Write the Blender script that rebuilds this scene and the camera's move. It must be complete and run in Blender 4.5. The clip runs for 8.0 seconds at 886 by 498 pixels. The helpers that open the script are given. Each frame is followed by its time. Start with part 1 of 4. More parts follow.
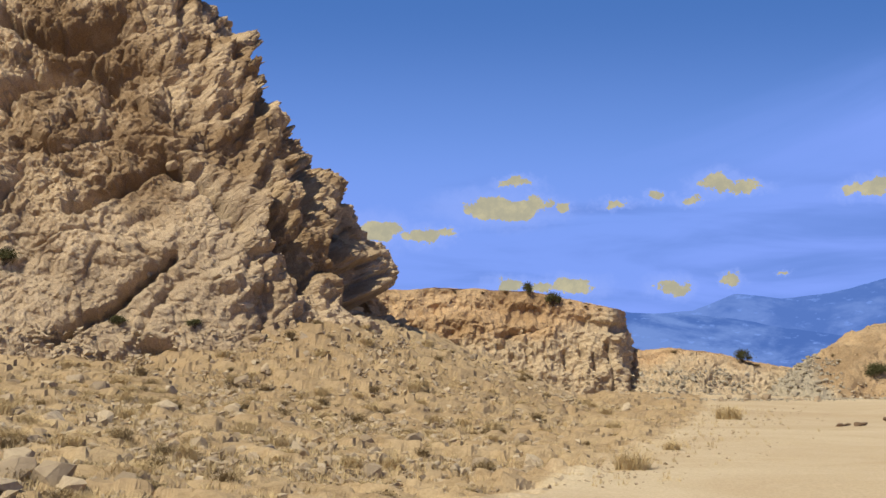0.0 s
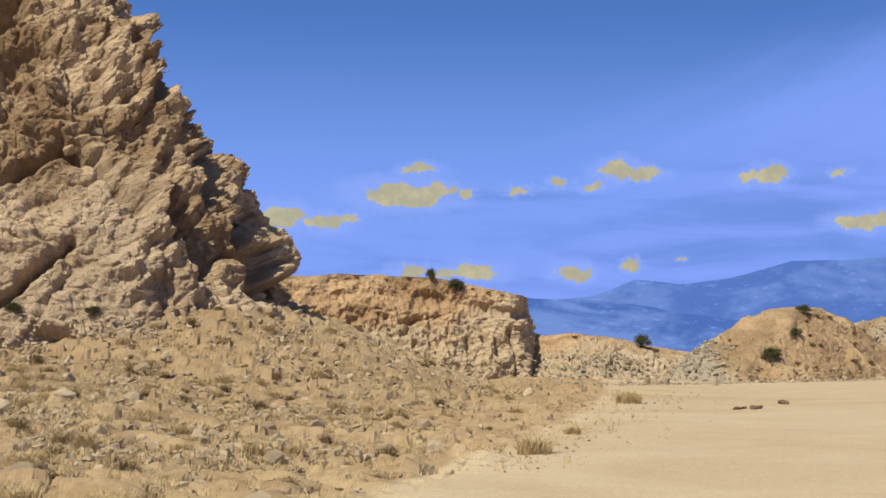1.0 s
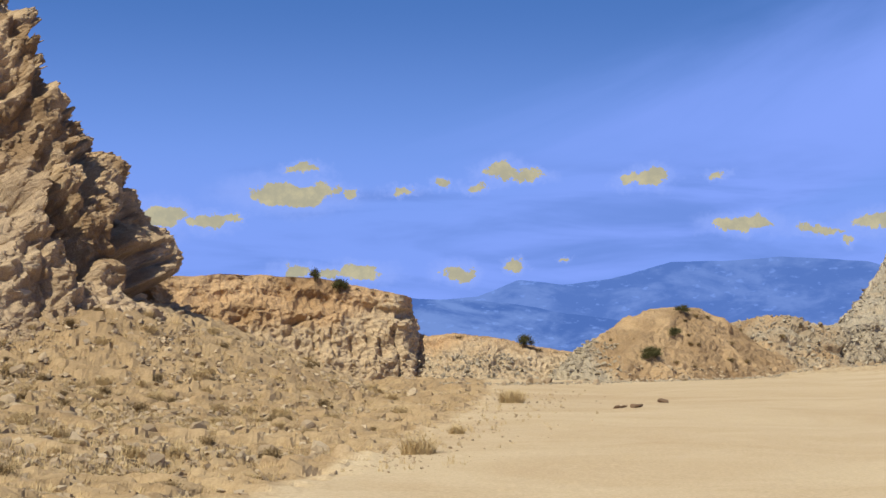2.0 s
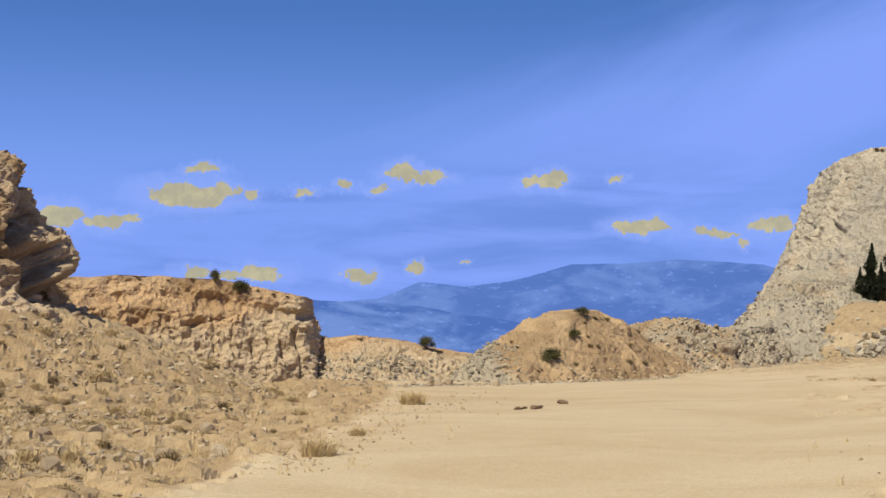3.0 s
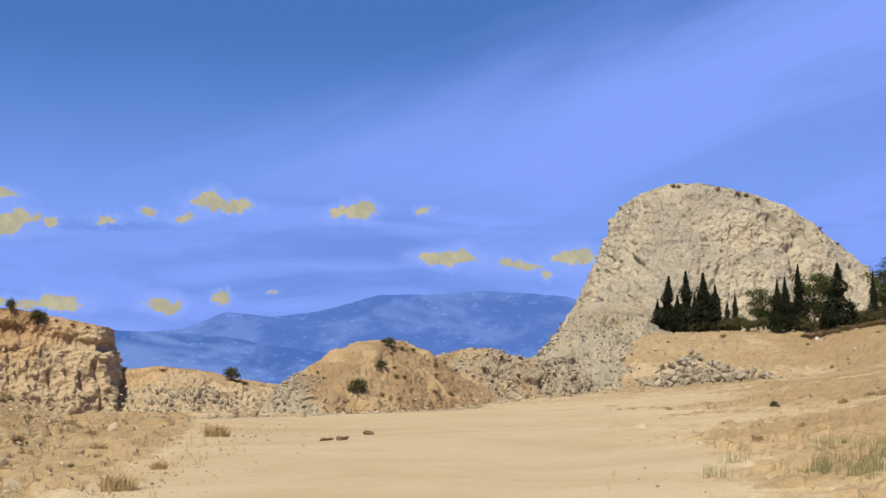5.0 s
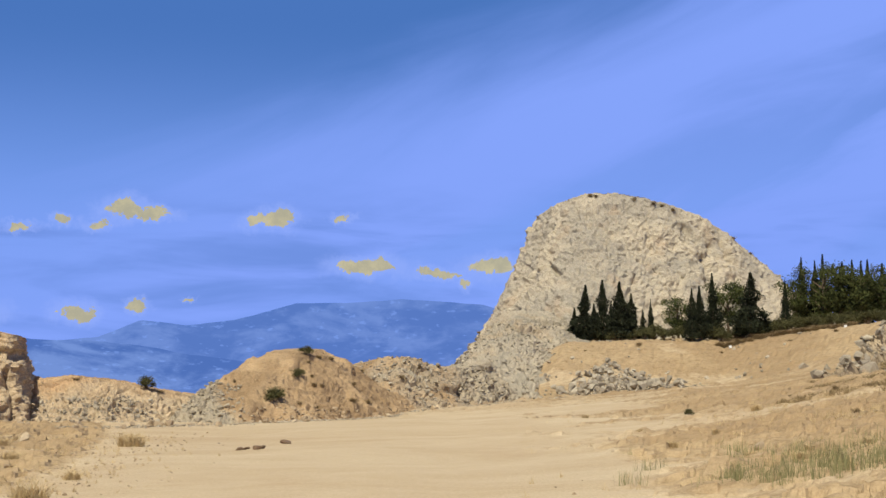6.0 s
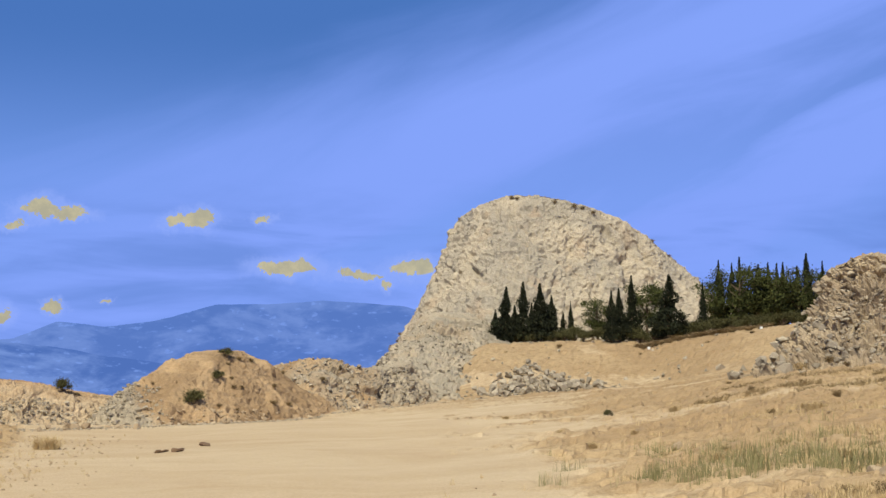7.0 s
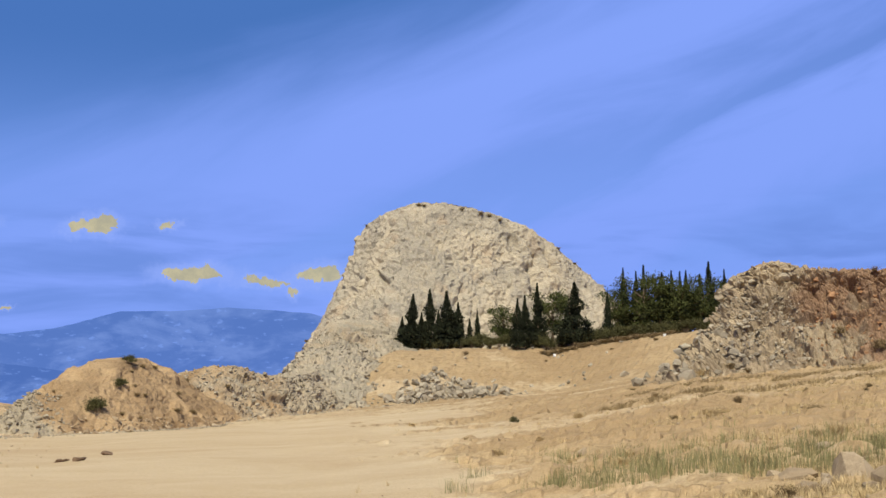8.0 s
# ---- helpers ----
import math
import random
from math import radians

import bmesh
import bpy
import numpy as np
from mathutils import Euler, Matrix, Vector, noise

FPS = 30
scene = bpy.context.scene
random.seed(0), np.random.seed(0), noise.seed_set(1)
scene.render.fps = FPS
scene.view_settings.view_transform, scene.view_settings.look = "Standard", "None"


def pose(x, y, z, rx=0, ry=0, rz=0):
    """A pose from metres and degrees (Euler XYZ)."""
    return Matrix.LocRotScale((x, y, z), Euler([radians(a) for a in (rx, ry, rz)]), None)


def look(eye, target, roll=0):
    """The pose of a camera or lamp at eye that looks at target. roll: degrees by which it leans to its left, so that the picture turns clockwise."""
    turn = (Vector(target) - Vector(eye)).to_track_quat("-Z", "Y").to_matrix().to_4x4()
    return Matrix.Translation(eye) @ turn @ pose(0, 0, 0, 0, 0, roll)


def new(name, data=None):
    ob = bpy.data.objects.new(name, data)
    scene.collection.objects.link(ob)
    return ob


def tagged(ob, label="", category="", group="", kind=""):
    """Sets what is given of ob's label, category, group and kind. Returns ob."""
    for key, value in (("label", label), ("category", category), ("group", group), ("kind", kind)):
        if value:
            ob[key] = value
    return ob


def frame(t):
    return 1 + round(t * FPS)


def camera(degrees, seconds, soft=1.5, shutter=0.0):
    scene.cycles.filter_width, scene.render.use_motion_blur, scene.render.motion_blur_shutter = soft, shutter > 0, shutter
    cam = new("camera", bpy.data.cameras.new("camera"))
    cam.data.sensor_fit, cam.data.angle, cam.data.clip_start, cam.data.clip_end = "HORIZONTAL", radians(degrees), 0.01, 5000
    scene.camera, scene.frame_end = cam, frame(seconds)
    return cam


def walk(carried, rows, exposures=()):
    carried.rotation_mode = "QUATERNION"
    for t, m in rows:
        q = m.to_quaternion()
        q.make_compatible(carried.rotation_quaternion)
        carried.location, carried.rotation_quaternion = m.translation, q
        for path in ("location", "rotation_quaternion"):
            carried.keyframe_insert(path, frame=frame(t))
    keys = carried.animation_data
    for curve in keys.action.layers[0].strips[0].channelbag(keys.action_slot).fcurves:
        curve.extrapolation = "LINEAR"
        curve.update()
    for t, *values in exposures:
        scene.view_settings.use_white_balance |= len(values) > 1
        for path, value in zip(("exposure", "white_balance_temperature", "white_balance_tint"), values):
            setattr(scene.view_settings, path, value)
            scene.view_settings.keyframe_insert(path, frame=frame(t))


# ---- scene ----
# ---- camera: it stands on the quarry floor and turns to its right ----
cam = camera(35.49, 8.0)
EYE = 1.7
# seconds, heading to the right of north, tilt up, lean to the right
ROWS = [
    (0.0, -15.696, 4.361, -0.512),
    (0.5, -13.739, 4.032, -0.403),
    (1.0, -11.672, 3.815, -0.260),
    (1.5, -9.227, 3.805, -0.149),
    (3.0, -2.809, 3.923, -0.081),
    (3.5, -0.900, 4.032, -0.071),
    (4.0, 1.277, 4.204, -0.010),
    (4.5, 3.272, 4.756, 0.023),
    (6.0, 8.565, 5.529, 0.170),
    (6.5, 10.045, 5.558, 0.199),
    (7.0, 11.829, 5.578, 0.282),
    (7.5, 13.535, 5.671, 0.366),
    (8.0, 15.691, 5.850, 0.433),
]
walk(cam, [(t, pose(0, 0, EYE, 90 + tilt, 0, -heading) @ pose(0, 0, 0, 0, 0, -lean)) for t, heading, tilt, lean in ROWS])

# ---- world and sun ----
SUN_AZ, SUN_EL = -157.0, 50.0


def pol(az, r):
    """Plan position from a compass angle (degrees east of north) and a distance."""
    return r * math.sin(radians(az)), r * math.cos(radians(az))


def to_sun():
    return Vector((math.sin(radians(SUN_AZ)) * math.cos(radians(SUN_EL)),
                   math.cos(radians(SUN_AZ)) * math.cos(radians(SUN_EL)), math.sin(radians(SUN_EL))))


class Nodes:
    """Short hand for building node trees."""

    def __init__(self, tree):
        self.tree = tree
        tree.nodes.clear()

    def add(self, kind, **values):
        n = self.tree.nodes.new(kind)
        for key, value in values.items():
            if key in n.inputs:
                self.put(n.inputs[key], value)
        return n

    def put(self, socket, value):
        if isinstance(value, bpy.types.NodeSocket):
            self.tree.links.new(value, socket)
        else:
            socket.default_value = value

    def math(self, op, a, b=0.0, c=None, clamp=False):
        n = self.tree.nodes.new("ShaderNodeMath")
        n.operation, n.use_clamp = op, clamp
        self.put(n.inputs[0], a)
        self.put(n.inputs[1], b)
        if c is not None:
            self.put(n.inputs[2], c)
        return n.outputs[0]

    def mix(self, fac, a, b, blend="MIX"):
        n = self.tree.nodes.new("ShaderNodeMix")
        n.data_type, n.blend_type = "RGBA", blend
        self.put(n.inputs[0], fac)
        self.put(n.inputs[6], (*a, 1) if isinstance(a, tuple) and len(a) == 3 else a)
        self.put(n.inputs[7], (*b, 1) if isinstance(b, tuple) and len(b) == 3 else b)
        return n.outputs[2]

    def smooth(self, value, lo, hi, out_lo=0.0, out_hi=1.0):
        n = self.tree.nodes.new("ShaderNodeMapRange")
        n.interpolation_type = "SMOOTHSTEP"
        self.put(n.inputs[0], value)
        for k, v in enumerate((lo, hi, out_lo, out_hi)):
            self.put(n.inputs[k + 1], v)
        return n.outputs[0]

    def noise(self, vector, scale, detail=4.0, rough=0.55, distortion=0.0):
        n = self.add("ShaderNodeTexNoise", Vector=vector, Scale=scale, Detail=detail, Roughness=rough, Distortion=distortion)
        return n.outputs["Fac"]


def srgb(r, g, b):
    return tuple((c / 255 / 12.92) if c / 255 <= 0.04045 else ((c / 255 + 0.055) / 1.055) ** 2.4 for c in (r, g, b))


world = bpy.data.worlds.new("sky")
scene.world = world
world.use_nodes = True
nd = Nodes(world.node_tree)
sky = nd.add("ShaderNodeTexSky")
sky.sky_type, sky.sun_disc = "NISHITA", False
sky.sun_elevation, sky.sun_rotation = radians(SUN_EL), radians(SUN_AZ)
high = nd.mix(1.0, sky.outputs[0], (0.05, 0.05, 0.05), "MULTIPLY")
way = nd.add("ShaderNodeTexCoord").outputs["Generated"]
sep = nd.add("ShaderNodeSeparateXYZ", Vector=way)
wx, wy, wz = sep.outputs
flat = nd.math("SQRT", nd.math("ADD", nd.math("MULTIPLY", wx, wx), nd.math("MULTIPLY", wy, wy)))
rise = nd.math("DIVIDE", wz, flat)                       # tangent of the elevation
east = nd.math("ARCTAN2", wx, wy)                        # radians east of north
# a deep blue field, fading paler to the horizon, crossed by thin streaks of cirrus that climb to the east
plane = nd.add("ShaderNodeCombineXYZ", X=east, Y=rise, Z=0.0).outputs[0]
across = nd.math("SUBTRACT", rise, nd.math("MULTIPLY", east, 0.42))
along = nd.math("ADD", east, nd.math("MULTIPLY", rise, 0.42))
streak_at = nd.add("ShaderNodeCombineXYZ", X=nd.math("MULTIPLY", along, 2.6), Y=nd.math("MULTIPLY", across, 11.0), Z=0.3).outputs[0]
wisps = nd.noise(streak_at, 1.3, 6.0, 0.55, 0.6)
banks_at = nd.add("ShaderNodeCombineXYZ", X=nd.math("MULTIPLY", east, 6.0), Y=nd.math("MULTIPLY", rise, 34.0), Z=1.7).outputs[0]
banks = nd.noise(banks_at, 1.0, 5.0, 0.55, 0.4)
deep = nd.mix(nd.smooth(rise, 0.10, 0.27), srgb(118, 157, 238), srgb(74, 118, 189))
pale = srgb(133, 164, 250)
worn = nd.math("ADD", nd.math("MULTIPLY", nd.math("SUBTRACT", wisps, 0.5), 0.13), across)
first = nd.math("MULTIPLY", nd.smooth(worn, 0.215, 0.085), nd.smooth(worn, 0.015, 0.07, 0.45, 1.0))
second = nd.math("MULTIPLY", nd.smooth(worn, 0.03, -0.02), nd.smooth(worn, -0.13, -0.05))
veil = nd.math("MAXIMUM", first, second)
low = nd.smooth(rise, 0.17, 0.06)
blue = nd.mix(nd.math("MAXIMUM", veil, nd.math("MULTIPLY", low, 0.75)), deep, pale)
blue = nd.mix(nd.math("MULTIPLY", nd.smooth(banks, 0.45, 0.7), nd.smooth(rise, 0.16, 0.10)), blue, srgb(112, 146, 226))
# small fair-weather clouds in rows above the mountains: bearing, rise, width and height in percent
CLOUDS = ((-13.3, 10.6, 6.0, 1.7), (-12.0, 11.1, 2.4, 0.9), (-12.7, 12.35, 2.4, 0.7), (-18.4, 8.8, 3.0, 1.8), (-16.6, 8.5, 2.8, 1.0), (-15.5, 8.8, 1.6, 0.5), (-10.7, 10.8, 1.2, 0.7), (-8.6, 10.85, 1.8, 0.5),
          (-7.1, 11.45, 1.3, 0.7), (-5.6, 11.15, 1.5, 0.7), (-4.5, 12.35, 2.4, 1.2), (-3.4, 12.0, 2.6, 0.7), (1.2, 11.5, 2.6, 0.8), (1.8, 11.9, 1.8, 1.2), (-13.0, 5.0, 2.2, 1.0), (-11.7, 5.0, 1.8, 0.9), (-10.3, 4.95, 3.2, 1.1),
          (-6.3, 5.05, 2.2, 1.1), (-4.0, 5.5, 1.2, 0.6), (-1.85, 6.05, 0.9, 0.35), (5.45, 8.4, 3.8, 1.1), (8.3, 7.8, 3.2, 0.6), (10.7, 8.3, 3.4, 1.3), (9.5, 7.1, 1.2, 0.6), (4.4, 11.9, 1.5, 0.45))
curl = nd.add("ShaderNodeTexNoise", Vector=plane, Scale=48.0, Detail=7.0, Roughness=0.72)
bent = nd.tree.nodes.new("ShaderNodeVectorMath")
bent.operation = "MULTIPLY_ADD"
for k, v in enumerate((curl.outputs["Color"], (0.050, 0.026, 0.0), plane)):
    nd.put(bent.inputs[k], v)
core = 9.0
for az, up, wide, high_ in CLOUDS:
    local = nd.tree.nodes.new("ShaderNodeVectorMath")
    local.operation = "MULTIPLY_ADD"
    kx, ky = 200 / wide, 200 / high_
    for k, v in enumerate((bent.outputs[0], (kx, ky, 0.0), (-kx * (radians(az) + 0.025), -ky * (up / 100 + 0.013), 0.0))):
        nd.put(local.inputs[k], v)
    size = nd.tree.nodes.new("ShaderNodeVectorMath")
    size.operation = "LENGTH"
    nd.put(size.inputs[0], local.outputs[0])
    core = nd.math("MINIMUM", size.outputs["Value"], core)
blue = nd.mix(nd.smooth(core, 2.4, 1.0, 0.0, 0.55), blue, srgb(150, 176, 252))
blue = nd.mix(nd.smooth(core, 1.02, 0.92), blue, nd.mix(nd.smooth(curl.outputs["Fac"], 0.4, 0.65), srgb(176, 172, 150), srgb(198, 190, 158)))
sky_colour = nd.mix(nd.smooth(rise, 0.33, 0.7), blue, high)
back = nd.add("ShaderNodeBackground", Color=sky_colour, Strength=1.0)
nd.tree.links.new(back.outputs[0], nd.add("ShaderNodeOutputWorld").inputs[0])

sun = new("sun", bpy.data.lights.new("sun", "SUN"))
sun.data.energy, sun.data.angle, sun.data.color = 5.0, radians(0.53), (1.0, 0.95, 0.80)
sun.matrix_world = look(to_sun() * 400, (0, 0, 0))
scene.view_settings.exposure = 0.0


# ---- noise ----
def hashed(i, j, k, seed):
    h = i.astype(np.uint32) * np.uint32(374761393) + j.astype(np.uint32) * np.uint32(668265263) + k.astype(np.uint32) * np.uint32(2246822519)
    h = h + np.uint32(seed * 974634777 & 0xFFFFFFFF)
    h = (h ^ (h >> np.uint32(13))) * np.uint32(1274126177)
    h = (h ^ (h >> np.uint32(16))) * np.uint32(2246822519)
    return h ^ (h >> np.uint32(15))


def value_noise(p, seed=0):
    p = p.astype(np.float32)
    q = np.floor(p)
    f = p - q
    f = f * f * (3 - 2 * f)
    i, j, k = (q[:, n].astype(np.int32) for n in range(3))
    out = 0
    for a in (0, 1):
        for b in (0, 1):
            for c in (0, 1):
                w = (f[:, 0] if a else 1 - f[:, 0]) * (f[:, 1] if b else 1 - f[:, 1]) * (f[:, 2] if c else 1 - f[:, 2])
                out = out + w * (hashed(i + a, j + b, k + c, seed) & np.uint32(0xFFFF)).astype(np.float32)
    return out / 32768.0 - 1


def fbm(p, octaves=4, seed=0, gain=0.5):
    out, amp = 0, 1.0
    for o in range(octaves):
        out = out + amp * value_noise(p * 2.03 ** o + 17.3 * o, seed + o)
        amp *= gain
    return out


def facets(p, seed=0, tilt=0.7, edge=22.0, crack=0.0):
    """Broken rock: each cell of a jittered lattice is a plane of its own height and tilt, worn together at its edges."""
    p = p.astype(np.float32)
    q = np.floor(p)
    f = p - q
    i, j, k = (q[:, n].astype(np.int32) for n in range(3))
    total, weight, most = np.zeros(len(p), np.float32), np.full(len(p), 1e-9, np.float32), np.zeros(len(p), np.float32)
    ten = np.uint32(1023)
    for a in (-1, 0, 1):
        for b in (-1, 0, 1):
            for c in (-1, 0, 1):
                h = hashed(i + a, j + b, k + c, seed)
                u, v, w = ((h & ten) / np.float32(1024), ((h >> np.uint32(10)) & ten) / np.float32(1024), ((h >> np.uint32(20)) & ten) / np.float32(1024))
                dx, dy, dz = f[:, 0] - a - u, f[:, 1] - b - v, f[:, 2] - c - w
                near = np.exp(-edge * (dx * dx + dy * dy + dz * dz))
                slope = (v * 7.1 % 1 - 0.5) * dx + (w * 5.3 % 1 - 0.5) * dy + (u * 6.7 % 1 - 0.5) * dz
                total += near * ((u * 9.7 + v * 3.3) % 1 - 0.5 + 2 * tilt * slope)
                weight += near
                most = np.maximum(most, near)
    joint = np.clip(1 - most / weight, 0, 0.5) * 2
    return total / weight - crack * joint ** 2


def step(x, lo, hi):
    u = np.clip((x - lo) / (hi - lo), 0, 1)
    return u * u * (3 - 2 * u)


# ---- mesh helpers ----
def grid_mesh(name, verts, rows, cols, wrap=False, smooth=False):
    """A mesh from rows x cols vertices; wrap joins the last column to the first."""
    r = np.arange(rows - 1)[:, None]
    c = np.arange(cols if wrap else cols - 1)[None, :]
    n = (c + 1) % cols
    quads = np.stack([r * cols + c, r * cols + n, (r + 1) * cols + n, (r + 1) * cols + c], -1).reshape(-1, 4)
    return quad_mesh(name, verts, quads, smooth)


def quad_mesh(name, verts, quads, smooth=False):
    me = bpy.data.meshes.new(name)
    me.vertices.add(len(verts))
    me.vertices.foreach_set("co", np.ascontiguousarray(verts, dtype=np.float32).ravel())
    size = quads.shape[1]
    me.loops.add(quads.size)
    me.loops.foreach_set("vertex_index", np.ascontiguousarray(quads, dtype=np.int32).ravel())
    me.polygons.add(len(quads))
    me.polygons.foreach_set("loop_start", np.arange(0, quads.size, size, dtype=np.int32))
    me.polygons.foreach_set("loop_total", np.full(len(quads), size, dtype=np.int32))
    me.polygons.foreach_set("use_smooth", np.full(len(quads), smooth))
    me.update(calc_edges=True)
    me.validate()
    return me


def zone(me, name, values):
    a = me.attributes.new(name, "FLOAT", "POINT")
    a.data.foreach_set("value", np.ascontiguousarray(values, dtype=np.float32))


# ---- materials ----
def material(name):
    m = bpy.data.materials.new(name)
    m.use_nodes = True
    return m, Nodes(m.node_tree)


def finish(nd, colour, rough, bump=None, depth=0.05, strength=0.7, **more):
    b = nd.add("ShaderNodeBsdfPrincipled", Roughness=rough, **more)
    nd.put(b.inputs["Base Color"], (*colour, 1) if isinstance(colour, tuple) else colour)
    b.inputs["Specular IOR Level"].default_value = 0.2
    if bump is not None:
        n = nd.add("ShaderNodeBump", Height=bump, Distance=depth, Strength=strength)
        nd.tree.links.new(n.outputs[0], b.inputs["Normal"])
    nd.tree.links.new(b.outputs[0], nd.add("ShaderNodeOutputMaterial").inputs[0])
    return b


def rock_material(name, light, dark, second, grain=1.0, depth=0.06):
    """Weathered rock: two tones in patches, a second kind where the mesh's zone says so, grain and pits."""
    m, nd = material(name)
    at = nd.add("ShaderNodeTexCoord").outputs["Object"]
    patches = nd.noise(at, 0.35 * grain, 5, 0.6, 0.5)
    grains = nd.noise(at, 4.0 * grain, 6, 0.7)
    fine = nd.noise(at, 18.0 * grain, 4, 0.7)
    kind = nd.add("ShaderNodeAttribute")
    kind.attribute_name = "zone"
    c = nd.mix(nd.smooth(patches, 0.38, 0.62), dark, light)
    c = nd.mix(kind.outputs["Fac"], c, nd.mix(nd.smooth(grains, 0.3, 0.7), tuple(0.72 * v for v in second), second))
    c = nd.mix(nd.smooth(grains, 0.35, 0.7, 0.0, 0.55), c, nd.mix(0.5, c, dark))
    c = nd.mix(1.0, c, nd.mix(nd.smooth(fine, 0.3, 0.7), (0.78, 0.76, 0.73), (1.12, 1.12, 1.12)), "MULTIPLY")
    vor = nd.add("ShaderNodeTexVoronoi", Vector=at, Scale=2.4 * grain)
    vor.feature = "DISTANCE_TO_EDGE"
    height = nd.math("ADD", nd.math("MULTIPLY", grains, 0.9), nd.math("MULTIPLY", fine, 0.35))
    height = nd.math("ADD", height, nd.smooth(vor.outputs["Distance"], 0.0, 0.06, 0.0, 0.25))
    finish(nd, c, 0.92, height, depth, 0.9)
    return m


CRAG = rock_material("crag_rock", (0.58, 0.435, 0.275), (0.28, 0.185, 0.10), (0.61, 0.48, 0.33), 1.3, 0.09)
CLIFF = rock_material("cliff_rock", (0.50, 0.345, 0.20), (0.36, 0.235, 0.125), (0.54, 0.43, 0.29), 0.7)
LIMESTONE = rock_material("pale_limestone", (0.485, 0.415, 0.305), (0.36, 0.32, 0.25), (0.44, 0.33, 0.22), 0.5, 0.1)
SCREE = rock_material("grey_scree", (0.45, 0.385, 0.285), (0.34, 0.30, 0.23), (0.46, 0.35, 0.22), 1.2)
EARTH = rock_material("orange_earth", (0.46, 0.325, 0.185), (0.30, 0.205, 0.115), (0.45, 0.39, 0.29), 1.0)
OUTCROP = rock_material("outcrop_rock", (0.45, 0.36, 0.24), (0.29, 0.225, 0.15), (0.36, 0.225, 0.135), 1.0)


def ground_material():
    m, nd = material("quarry_ground")
    at = nd.add("ShaderNodeTexCoord").outputs["Object"]
    kind = nd.add("ShaderNodeAttribute")
    kind.attribute_name = "zone"
    wide = nd.noise(at, 0.10, 5, 0.6, 0.4)
    grains = nd.noise(at, 2.2, 6, 0.7)
    fine = nd.noise(at, 22.0, 4, 0.7)
    tracks = nd.noise(nd.add("ShaderNodeMapping", Vector=at, Scale=(0.14, 0.22, 1.0), Rotation=(0, 0, 0.35)).outputs[0], 1.0, 6, 0.65, 1.2)
    sand = nd.mix(nd.smooth(tracks, 0.25, 0.75), (0.47, 0.35, 0.215), (0.575, 0.465, 0.31))
    sand = nd.mix(nd.smooth(grains, 0.45, 0.8, 0.0, 0.35), sand, (0.50, 0.37, 0.22))
    rough = nd.mix(nd.smooth(wide, 0.38, 0.62), (0.43, 0.315, 0.18), (0.35, 0.245, 0.135))
    rough = nd.mix(nd.smooth(grains, 0.45, 0.68), rough, (0.28, 0.195, 0.105))
    c = nd.mix(nd.smooth(nd.math("ADD", kind.outputs["Fac"], nd.math("MULTIPLY", nd.math("SUBTRACT", grains, 0.5), 0.9)), 0.25, 0.75), sand, rough)
    c = nd.mix(1.0, c, nd.mix(nd.smooth(fine, 0.3, 0.7), (0.85, 0.83, 0.80), (1.08, 1.08, 1.08)), "MULTIPLY")
    finish(nd, c, 0.95, nd.math("ADD", grains, nd.math("MULTIPLY", fine, 0.3)), 0.04, 0.6)
    return m


GROUND = ground_material()


# ---- ground ----
def ground_z(x, y):
    """Height of the quarry floor, its talus, the bank with the terrace, and the valley beyond."""
    x, y = np.asarray(x, float), np.asarray(y, float)
    r, az = np.hypot(x, y), np.degrees(np.arctan2(x, y))
    front = np.where(np.abs(az) < 90, 1.0, 0.0)
    lean = np.interp(az, [0, 6, 9, 13.5, 17.4, 20.7, 26, 33, 60, 120], [0, 0.003, 0.0033, 0.007, 0.012, 0.017, 0.034, 0.045, 0.05, 0.0])
    z = lean * np.minimum(r, 130)
    edge = np.interp(y, [5, 14, 30, 45, 60], [-3.5, -4.6, -6.2, -7.6, -12.0])
    low = 0.11
    steep = low + (0.43 - low) * step(y, 30, 39) * step(x, -20, -13)
    talus = steep * np.maximum(edge - x, 0) * step(y, 60, 46) * step(y, -20, 6)
    z = z + np.minimum(talus, 3.2)
    top = np.interp(az, [9, 13.5, 19.8, 25.3, 34], [1.5, 5.0, 5.7, 6.5, 8.0])
    rim = np.interp(az, [9, 13.5, 20, 26], [93, 93, 102, 96])
    bank = step(r, rim, rim + 24) * step(az, 9.5, 13.2) * step(az, 60, 40)
    z = z + bank * np.maximum(top - z, 0)
    z = z * step(r, 420, 190) - 62 * step(r, 170, 650)
    p = np.stack([x, y, 0 * x], -1).reshape(-1, 3)
    soft = fbm(p * 0.12, 3, 5).reshape(x.shape)
    return z + 0.10 * soft * step(r, 4, 30)


def ground_zone(x, y):
    """1 where dry grass and gravel cover the floor, 0 on the bare sand."""
    r, az = np.hypot(x, y), np.degrees(np.arctan2(x, y))
    edge = np.interp(y, [5, 14, 30, 45, 60], [-2.8, -3.6, -3.2, -3.6, -5.0])
    left = step(x, edge + 0.6, edge - 1.2)
    p = np.stack([x, y, 0 * x], -1).reshape(-1, 3)
    n = fbm(p * np.array([0.25, 0.25, 1]), 4, 9).reshape(x.shape)
    right = step(az + 4 * n, 11.5, 20.0) * (0.92 + 0.5 * n)
    far = step(r, 60, 75) * 0.45 + 0.4 * step(r, 90, 97) * step(n, -0.4, 0.4)
    return np.clip(np.maximum(np.maximum(left, right), far), 0, 1)


